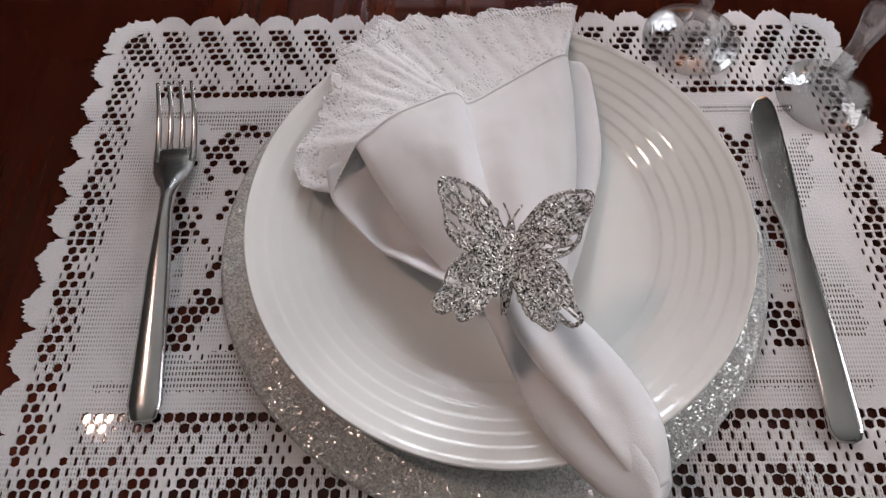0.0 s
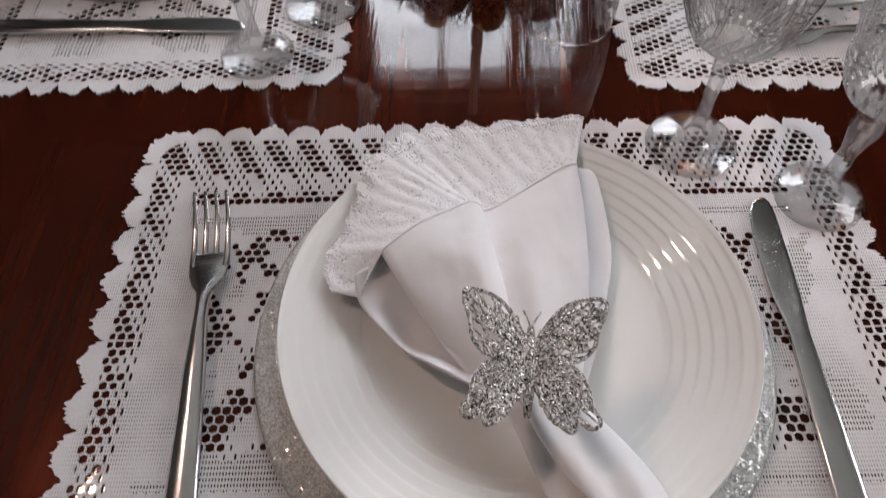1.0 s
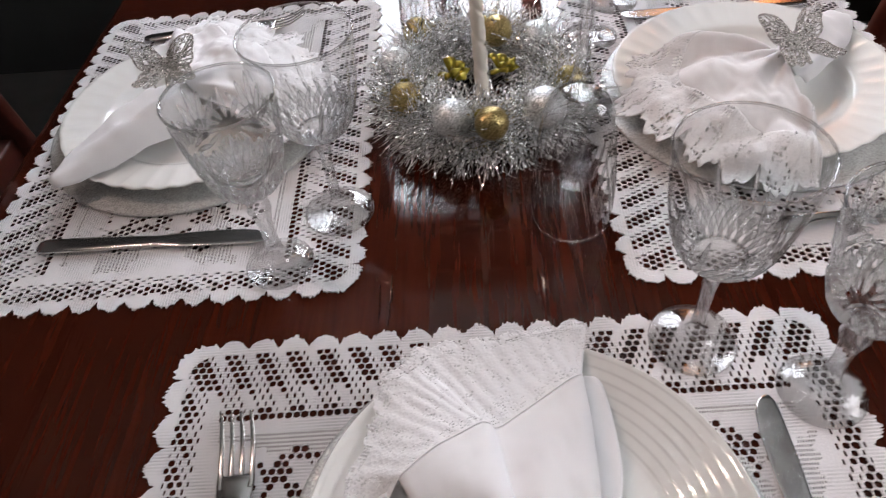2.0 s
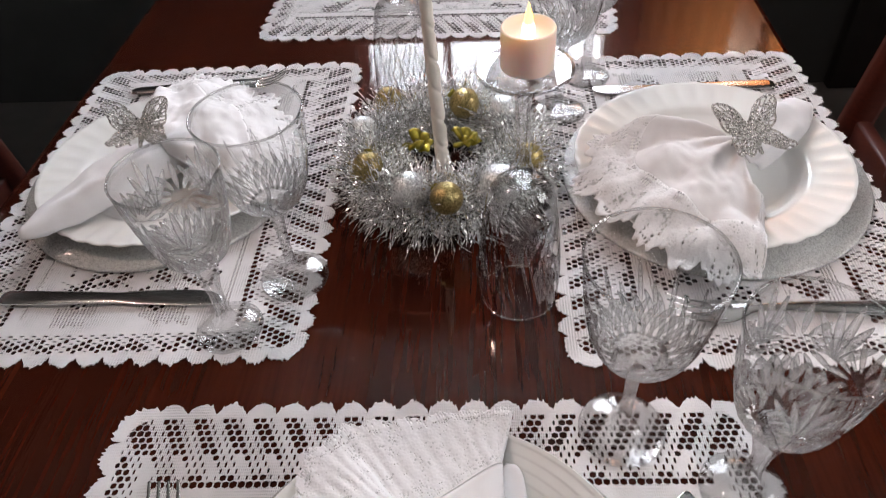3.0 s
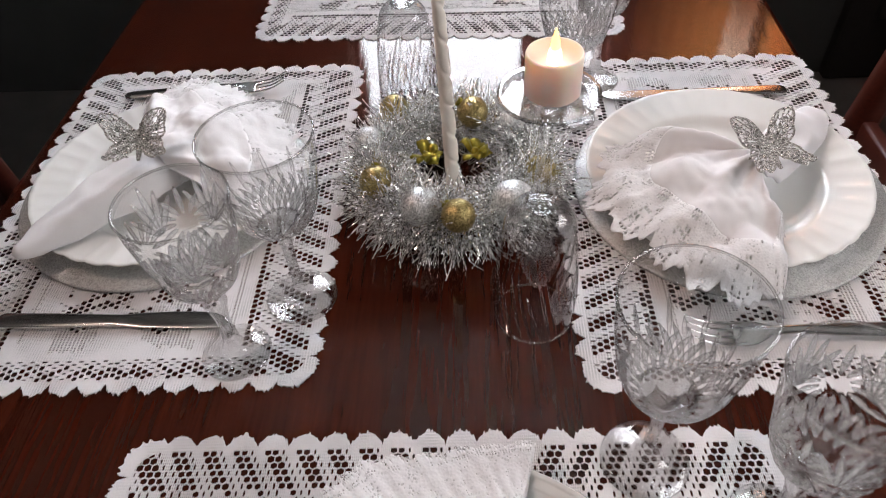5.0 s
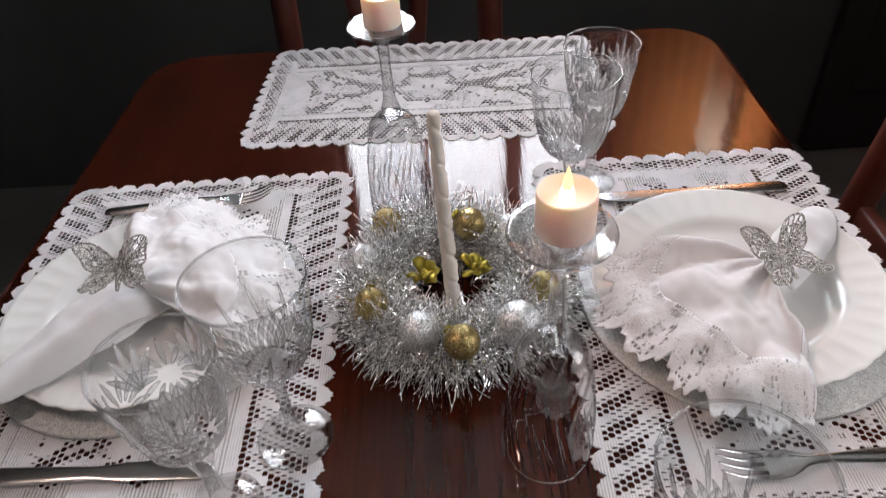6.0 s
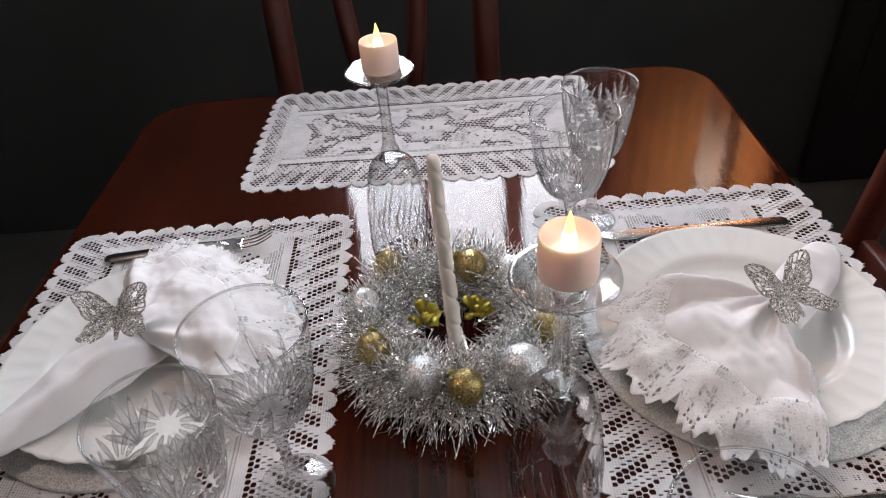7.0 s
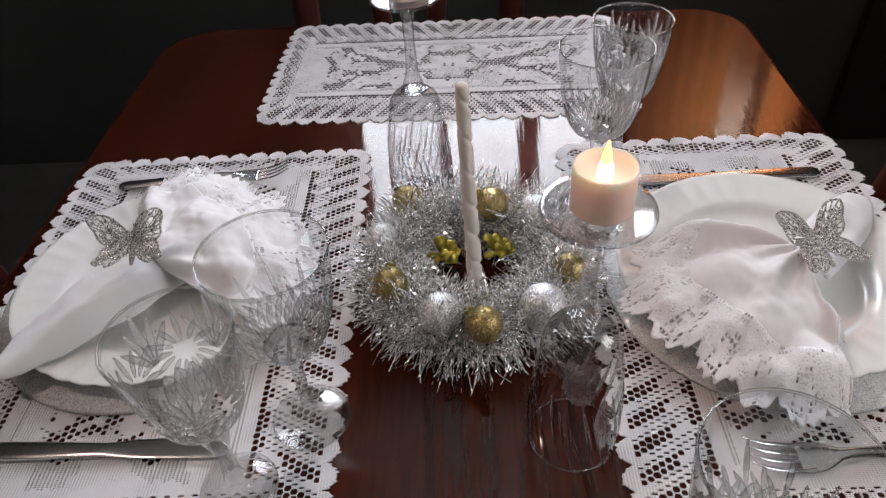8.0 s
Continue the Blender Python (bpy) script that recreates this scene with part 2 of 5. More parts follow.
def glow_material(name, color, strength):
    m = bpy.data.materials.new(name)
    m.use_nodes = True
    b = m.node_tree.nodes["Principled BSDF"]
    b.inputs["Base Color"].default_value = (*color, 1)
    b.inputs["Emission Color"].default_value = (*color, 1)
    b.inputs["Emission Strength"].default_value = strength
    return m


MAHOGANY = wood_material("lacquered mahogany", (0.011, 0.0023, 0.0013), (0.072, 0.0135, 0.0056), 0.06, 0.9, 0.16)
CHAIR_WOOD = wood_material("red chair wood", (0.045, 0.008, 0.005), (0.13, 0.024, 0.012), 0.3, 0.3)
LACE = lace_material("white cotton lace", (0.82, 0.79, 0.80), 0.0015, 0.0024, 0.62)
NET = lace_material("open cotton net", (0.78, 0.76, 0.76), 0.0017, 0.0031, 0.9, True)
TRIM = crochet_material("napkin lace", (0.90, 0.885, 0.90))
LINEN = material("white napkin cotton", (0.86, 0.84, 0.855), 0.8, 0, 0.03, 30, 0.12, 1400, spec=0.2)
CHINA = material("white glazed china", (0.86, 0.85, 0.83), 0.07, 0, 0.02, 15, coat=0.3)
GLITTER = glitter_material("silver glitter", (0.50, 0.495, 0.48), 1050, 0.4, 0.42, 0.0, 1.0, 0.35)
WIRE = glitter_material("glittered wire", (0.66, 0.63, 0.60), 1300, 0.17, 0.75, 1.0, 0.42, 0.50)
FOIL = glitter_material("crinkled silver foil", (0.96, 0.955, 0.945), 300, 0.12, 0.42, 0.95, 0.74, 0.12)
STEEL = material("stainless steel", (0.70, 0.69, 0.68), 0.20, 1.0, 0.08, 120, 0.05, 500)
GLASS = glass_material("clear glass", 0.76, 1.45, 0.0, 0.0, 0.09, 0.62)
CUT = glass_material("cut crystal", 0.60, 1.38, 0.01, 0.10, 0.10)
SWIRL = glass_material("swirled glass", 0.68, 1.46, 0.0, 0.0, 0.07)
THICK = glass_material("thick clear glass", 0.95, 1.45, 0.0, 0.0, 0.025)
THIN = thin_glass_material("thin clear glass")
GOLD = glitter_material("gold glitter", (0.46, 0.36, 0.16), 900, 0.34, 0.22)
GOLD_FOIL = material("gold foil", (0.34, 0.28, 0.05), 0.35, 1.0, 0.25, 200)
SILVER_BALL = glitter_material("frosted silver", (0.78, 0.80, 0.80), 900, 0.45, 0.3)
WAX = material("ivory wax", (0.80, 0.73, 0.65), 0.45, 0, 0.05, 60, 0.1, 200)
LED_BODY = material("peach plastic", (0.93, 0.73, 0.62), 0.5, 0, 0.04, 40)
LED_BODY.node_tree.nodes["Principled BSDF"].inputs["Subsurface Weight"].default_value = 0.5
LED_BODY.node_tree.nodes["Principled BSDF"].inputs["Subsurface Radius"].default_value = (0.02, 0.01, 0.006)
LED_BODY.node_tree.nodes["Principled BSDF"].inputs["Subsurface Scale"].default_value = 0.6
FLAME = glow_material("amber flame tip", (1.0, 0.60, 0.17), 3.0)
LED_CORE = glow_material("lit lamp core", (1.0, 0.93, 0.84), 3.2)
WALL = material("dark slate wall paint", (0.054, 0.054, 0.053), 0.9, 0, 0.12, 8, 0.2, 120)
FLOOR = material("dark floor tile", (0.15, 0.14, 0.135), 0.35, 0, 0.2, 10, 0.05, 100)
CREAM = material("cream wall paint", (0.62, 0.58, 0.52), 0.85, 0, 0.05, 8, 0.2, 120)
PLASTER = material("ceiling plaster", (0.42, 0.41, 0.39), 0.9, 0, 0.05, 10, 0.2, 100)
LAMP_WHITE = glow_material("lamp diffuser", (1.0, 0.95, 0.9), 6.0)
DAYLIGHT = glow_material("pale daylight", (0.84, 0.92, 1.0), WINDOW_GLOW)
DARK_DOOR = wood_material("dark door wood", (0.008, 0.006, 0.006), (0.02, 0.014, 0.012), 0.5, 0.1)
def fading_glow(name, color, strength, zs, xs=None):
    """A glow with its fall-off put in by height and x, for soft-edged reflections."""
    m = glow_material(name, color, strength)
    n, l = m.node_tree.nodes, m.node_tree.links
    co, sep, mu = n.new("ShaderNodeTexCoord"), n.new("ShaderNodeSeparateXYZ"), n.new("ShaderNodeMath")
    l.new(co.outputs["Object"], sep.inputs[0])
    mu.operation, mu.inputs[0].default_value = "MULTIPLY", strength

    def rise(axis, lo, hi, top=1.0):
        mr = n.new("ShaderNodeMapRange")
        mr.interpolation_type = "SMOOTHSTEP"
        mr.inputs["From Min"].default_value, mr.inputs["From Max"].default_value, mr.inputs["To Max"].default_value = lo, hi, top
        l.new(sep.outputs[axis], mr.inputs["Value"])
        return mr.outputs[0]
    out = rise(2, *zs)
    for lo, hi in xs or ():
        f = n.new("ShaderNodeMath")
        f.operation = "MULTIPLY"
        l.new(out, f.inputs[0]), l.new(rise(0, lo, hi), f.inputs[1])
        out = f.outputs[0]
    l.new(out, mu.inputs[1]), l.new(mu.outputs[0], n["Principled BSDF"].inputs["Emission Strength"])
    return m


SIDE_DAYLIGHT = glow_material("side daylight", (0.96, 0.98, 1.0), SIDE_GLOW)
# both fades are set by the reflections wanted on the tabletop
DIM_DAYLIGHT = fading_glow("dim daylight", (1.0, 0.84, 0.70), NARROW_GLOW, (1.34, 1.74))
CURTAIN = fading_glow("glowing amber curtain", (1.0, 0.48, 0.19), CURTAIN_GLOW, (1.02, 1.75), ((0.47, 0.80), (1.08, 0.98)))
GREY_METAL = material("grey metal", (0.3, 0.3, 0.3), 0.4, 0.8)


# ---- shapes ----
def part(name, bm, mat, parent=None, label="", smooth=True):
    """Links a bmesh as one mesh object, under a thing or under a part."""
    me = bpy.data.meshes.new(name)
    bmesh.ops.recalc_face_normals(bm, faces=bm.faces)
    bm.to_mesh(me)
    bm.free()
    me.materials.append(mat)
    if smooth:
        me.shade_smooth()
    ob = new(name, me)
    ob.parent = parent
    if label:
        ob["label"] = label
    return ob


def thing(name, m, label, category, group="", kind=""):
    ob = tagged(new(name), label, category, group, kind)
    ob.empty_display_size = 0.05
    ob.matrix_basis = m
    return ob


def box(size, at=(0, 0, 0), bevel=0.0, rot=None):
    bm = bmesh.new()
    bmesh.ops.create_cube(bm, size=1)
    bmesh.ops.scale(bm, vec=size, verts=bm.verts)
    if bevel:
        bmesh.ops.bevel(bm, geom=bm.edges[:], offset=bevel, segments=2, affect="EDGES", profile=0.5)
    if rot:
        bm.transform(rot)
    bmesh.ops.translate(bm, vec=at, verts=bm.verts)
    return bm


def grid(points, closed_u=False, closed_v=False, bm=None):
    """Faces over rows of points."""
    bm = bm or bmesh.new()
    rows = [[bm.verts.new(p) for p in row] for row in points]
    nu, nv = len(rows), len(rows[0])
    for i in range(nu if closed_u else nu - 1):
        for j in range(nv if closed_v else nv - 1):
            a, b, c, d = rows[i][j], rows[(i + 1) % nu][j], rows[(i + 1) % nu][(j + 1) % nv], rows[i][(j + 1) % nv]
            bm.faces.new((a, b, c, d))
    return bm


def lathe(profile, n=64, wobble=None, bm=None):
    """A turned body. wobble(angle, i, r, z) gives the radius at that place."""
    pts = []
    for i, (r, z) in enumerate(profile):
        row = []
        for k in range(n):
            a = 2 * math.pi * k / n
            q = wobble(a, i, r, z) if wobble else r
            row.append((q * math.cos(a), q * math.sin(a), z))
        pts.append(row)
    bm = grid(pts, closed_v=True, bm=bm)
    bmesh.ops.remove_doubles(bm, verts=bm.verts, dist=1e-6)
    return bm


def smooth_line(pts, steps=6, closed=False):
    """A Catmull-Rom line through points."""
    pts = [Vector(p) for p in pts]
    n, out = len(pts), []
    for i in range(n if closed else n - 1):
        if closed:
            a, b, c, d = pts[i - 1], pts[i], pts[(i + 1) % n], pts[(i + 2) % n]
        else:
            a, b, c, d = pts[max(i - 1, 0)], pts[i], pts[i + 1], pts[min(i + 2, n - 1)]
        for k in range(steps):
            t = k / steps
            out.append(0.5 * (2 * b + (c - a) * t + (2 * a - 5 * b + 4 * c - d) * t * t + (3 * b - a - 3 * c + d) * t ** 3))
    if not closed:
        out.append(pts[-1])
    return out


def tube(pts, r, n=6, closed=False, bm=None):
    """A round wire along points; r may be a number or a function of 0 to 1."""
    pts = [Vector(p) for p in pts]
    rows, m = [], len(pts)
    for i, p in enumerate(pts):
        ahead = (pts[(i + 1) % m] if closed or i < m - 1 else p) - (pts[i - 1] if closed or i > 0 else p)
        ahead.normalize()
        side = ahead.cross(Vector((0.31, 0.17, 0.93))).normalized()
        up = side.cross(ahead)
        q = r(i / max(1, m - 1)) if callable(r) else r
        rows.append([p + q * (math.cos(2 * math.pi * k / n) * side + math.sin(2 * math.pi * k / n) * up) for k in range(n)])
    bm = grid(rows, closed_u=closed, closed_v=True, bm=bm)
    return bm


# ---- room ----
X0, X1, Y0, Y1, ZC = -1.75, 1.55, -1.9, 2.0, 2.6


def slab(name, lo, hi, mat, label, category):
    size = [b - a for a, b in zip(lo, hi)]
    ob = part(name, box(size, [(a + b) / 2 for a, b in zip(lo, hi)]), mat, smooth=False)
    return tagged(ob, label, category, kind="structure")


slab("floor", (X0 - 0.15, Y0 - 0.15, -0.1), (X1 + 0.15, Y1 + 0.15, 0), FLOOR, "dark glossy tiled floor of the dining room", "floor")
slab("ceiling", (X0 - 0.15, Y0 - 0.15, ZC), (X1 + 0.15, Y1 + 0.15, ZC + 0.1), PLASTER, "plain plaster ceiling of the dining room", "ceiling")
slab("wall_west", (X0 - 0.15, Y0, 0), (X0, Y1, ZC), WALL, "dark painted wall beside the table", "wall")
slab("wall_south", (X0 - 0.15, Y0 - 0.15, 0), (X1 + 0.15, Y0, ZC), CREAM, "cream painted wall behind the near seat", "wall")

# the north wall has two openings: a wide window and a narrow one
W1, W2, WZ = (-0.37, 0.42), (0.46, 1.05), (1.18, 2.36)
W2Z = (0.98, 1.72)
north = bmesh.new()
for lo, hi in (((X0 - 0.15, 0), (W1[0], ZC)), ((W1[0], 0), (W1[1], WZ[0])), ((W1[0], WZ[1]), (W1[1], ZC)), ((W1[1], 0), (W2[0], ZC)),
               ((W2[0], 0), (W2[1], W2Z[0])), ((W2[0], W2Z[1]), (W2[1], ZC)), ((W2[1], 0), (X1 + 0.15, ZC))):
    piece = box((hi[0] - lo[0], 0.15, hi[1] - lo[1]), ((lo[0] + hi[0]) / 2, Y1 + 0.075, (lo[1] + hi[1]) / 2))
    me = bpy.data.meshes.new("north_piece")
    piece.to_mesh(me)
    piece.free()
    north.from_mesh(me)
    bpy.data.meshes.remove(me)
tagged(part("wall_north", north, WALL, smooth=False), "dark painted wall with two window openings", "wall", kind="structure")


def window(name, xs, zs, mullions, label, m=pose(0, Y1 + 0.06, 0)):
    ob = thing(name, m, label, "window", kind="structure")
    w, h, cx, cz = xs[1] - xs[0], zs[1] - zs[0], (xs[0] + xs[1]) / 2, (zs[0] + zs[1]) / 2
    t = 0.03 if w > 0.3 else 0.012
    for sx in (xs[0] + t / 2, xs[1] - t / 2):
        part("window_frame", box((t, 0.05, h), (sx, 0, cz), 0.003), CHAIR_WOOD, ob)
    for sz in (zs[0] + t / 2, zs[1] - t / 2):
        part("window_frame", box((w - 2 * t, 0.05, t), (cx, 0, sz), 0.003), CHAIR_WOOD, ob)
    for mx, mw in mullions:
        part("mullion", box((mw, 0.045, h - 2 * t), (mx, 0, cz), 0.003), CHAIR_WOOD, ob)
    pane = part("pane", box((w - 2 * t, 0.004, h - 2 * t), (cx, 0.028, cz)), GLASS, ob, smooth=False)
    pane.visible_shadow = False
    part("window_sill", box((w + 0.06, 0.09, 0.02), (cx, -0.075, zs[0] - 0.012), 0.003), CHAIR_WOOD, ob)
    return ob


window("window_1", W1, WZ, ((0.185, 0.06), (-0.09, 0.02)), "wooden window with bright daylight outside")
W3, W3Z = (-0.15, 0.75), (1.2, 2.15)
east = bmesh.new()
for lo, hi in (((Y0, 0), (W3[0], ZC)), ((W3[0], 0), (W3[1], W3Z[0])), ((W3[0], W3Z[1]), (W3[1], ZC)), ((W3[1], 0), (Y1, ZC))):
    piece = box((0.15, hi[0] - lo[0], hi[1] - lo[1]), (X1 + 0.075, (lo[0] + hi[0]) / 2, (lo[1] + hi[1]) / 2))
    me = bpy.data.meshes.new("east_piece")
    piece.to_mesh(me)
    piece.free()
    east.from_mesh(me)
    bpy.data.meshes.remove(me)
tagged(part("wall_east", east, WALL, smooth=False), "dark painted wall with a window beside the table", "wall", kind="structure")
window("window_3", (-W3[1], -W3[0]), W3Z, ((-0.30, 0.04),), "wooden side window with pale daylight outside", pose(X1 + 0.06, 0, 0, 0, 0, -90))
tagged(part("backdrop", box((0.01, W3[1] - W3[0] + 0.1, W3Z[1] - W3Z[0] + 0.1), (X1 + 0.25, (W3[0] + W3[1]) / 2, (W3Z[0] + W3Z[1]) / 2)), SIDE_DAYLIGHT, smooth=False), "pale daylight sky outside the window", "sky", kind="structure")
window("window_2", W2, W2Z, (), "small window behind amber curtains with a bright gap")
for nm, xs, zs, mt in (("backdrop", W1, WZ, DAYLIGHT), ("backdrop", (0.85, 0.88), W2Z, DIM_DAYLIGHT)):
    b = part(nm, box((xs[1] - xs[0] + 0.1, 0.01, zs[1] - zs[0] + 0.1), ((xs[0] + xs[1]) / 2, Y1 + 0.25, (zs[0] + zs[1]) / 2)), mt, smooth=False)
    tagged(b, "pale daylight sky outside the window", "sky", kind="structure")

# unseen curtains, added so the tabletop reflects an amber glow; they light themselves
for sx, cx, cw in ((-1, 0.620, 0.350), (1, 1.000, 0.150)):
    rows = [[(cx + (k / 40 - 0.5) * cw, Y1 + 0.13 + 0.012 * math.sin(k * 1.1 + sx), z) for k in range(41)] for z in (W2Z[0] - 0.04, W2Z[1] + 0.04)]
    curtain = tagged(part("curtain", grid(rows), CURTAIN), "unseen amber curtain with its own glow, added for the tabletop's reflection", "curtain", "curtains")
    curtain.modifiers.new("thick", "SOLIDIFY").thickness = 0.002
door = thing("door_1", pose(1.29, Y1 - 0.025, 0), "closed dark wooden door in the far wall", "door", kind="structure")
leaf_ob = part("door_leaf", box((0.46, 0.04, 2.05), (0, 0, 1.03), 0.004), DARK_DOOR, door)
for z in (0.55, 1.5):
    part("door_panel", box((0.3, 0.012, 0.7), (0, -0.024, z), 0.004), DARK_DOOR, leaf_ob)
part("door_handle", tube([(-0.19, -0.03, 1.0), (-0.19, -0.06, 1.0), (-0.1, -0.06, 1.0)], 0.008, 8), STEEL, leaf_ob, "steel lever handle")

ceiling_lamp = thing("ceiling_lamp", pose(LAMP[0], LAMP[1], ZC), "round white ceiling lamp, lit", "ceiling lamp")
part("base_ring", lathe([(0, 0), (0.105, 0), (0.11, -0.012), (0.105, -0.03), (0.094, -0.032), (0.094, -0.02), (0, -0.02)], 48), GREY_METAL, ceiling_lamp)
part("diffuser", lathe([(0, -0.022), (0.09, -0.022), (0.09, -0.034), (0.083, -0.04), (0, -0.042)], 48), LAMP_WHITE, ceiling_lamp, "glowing white diffuser")


# ---- table and chairs ----
def rounded_outline(x0, x1, y0, y1, r, n=8):
    out = []
    for cx, cy, a0 in ((x1 - r, y1 - r, 0), (x0 + r, y1 - r, 90), (x0 + r, y0 + r, 180), (x1 - r, y0 + r, 270)):
        for k in range(n + 1):
            a = radians(a0 + 90 * k / n)
            out.append((cx + r * math.cos(a), cy + r * math.sin(a)))
    return out


TX0, TX1, TY0, TY1 = -0.478, 0.425, -0.06, 1.245
table = thing("dining_table", pose(0, 0, 0), "glossy red-brown mahogany dining table with rounded corners", "table")
layers = []
for inset, z in ((0.012, TOP - 0.034), (0.003, TOP - 0.031), (0.0, TOP - 0.024), (0.0, TOP - 0.008), (0.003, TOP - 0.002), (0.009, TOP)):
    layers.append([(x, y, z) for x, y in rounded_outline(TX0 + inset, TX1 - inset, TY0 + inset, TY1 - inset, 0.085 - inset)])
top_bm = grid(layers, closed_v=True)
top_bm.verts.ensure_lookup_table()
n_out = len(layers[0])
top_bm.faces.new(top_bm.verts[-n_out:])
top_bm.faces.new(list(reversed(top_bm.verts[:n_out])))
tabletop = part("tabletop", top_bm, MAHOGANY, table, smooth=False)
for sx, lx, ly in ((TX0 + 0.09, 0.02, TY1 - TY0 - 0.2), (TX1 - 0.09, 0.02, TY1 - TY0 - 0.2)):
    part("apron", box((lx, ly, 0.09), (sx, (TY0 + TY1) / 2, TOP - 0.08), 0.002), MAHOGANY, table)
for sy in (TY0 + 0.09, TY1 - 0.09):
    part("apron", box((TX1 - TX0 - 0.2, 0.02, 0.09), ((TX0 + TX1) / 2, sy, TOP - 0.08), 0.002), MAHOGANY, table)
for sx in (TX0 + 0.09, TX1 - 0.09):
    for sy in (TY0 + 0.09, TY1 - 0.09):
        part("leg", box((0.06, 0.06, TOP - 0.035), (sx, sy, (TOP - 0.035) / 2), 0.006), MAHOGANY, table)


def dining_chair(m):
    """A wooden chair: its back lies along local x, the sitter looks to -y."""
    c = thing("dining_chair", m, "dark red wooden dining chair with slatted back", "chair", "chairs round the table")
    part("seat", box((0.42, 0.40, 0.035), (0, -0.19, 0.45), 0.012), CHAIR_WOOD, c)
    for sx in (-0.19, 0.19):
        part("front_leg", box((0.036, 0.036, 0.432), (sx * 0.95, -0.36, 0.216), 0.005), CHAIR_WOOD, c)
        bm = tube([(sx, 0.03, 0.0), (sx, 0.0, 0.4), (sx, 0.0, 0.55), (sx, 0.035, 0.8), (sx, 0.075, 1.0)], 0.024, 8)
        part("back_post", bm, CHAIR_WOOD, c)
    part("top_rail", box((0.42, 0.028, 0.09), (0, 0.078, 1.0), 0.01), CHAIR_WOOD, c)
    part("lower_rail", box((0.36, 0.022, 0.045), (0, 0.003, 0.56), 0.005), CHAIR_WOOD, c)
    for sx in (-1, 1):
        bm = tube([(sx * 0.045, 0.004, 0.57), (sx * 0.05, 0.016, 0.68), (sx * 0.066, 0.037, 0.8), (sx * 0.085, 0.073, 0.98)], 0.018, 8)
        part("back_slat", bm, CHAIR_WOOD, c)
    return c


far_chair = dining_chair(pose(-0.105, 1.40, 0, 0, 0, 0))
copy_thing(far_chair, pose(0.60, 0.79, 0, 0, 0, -90))
copy_thing(far_chair, pose(-0.70, 0.69, 0, 0, 0, 90))


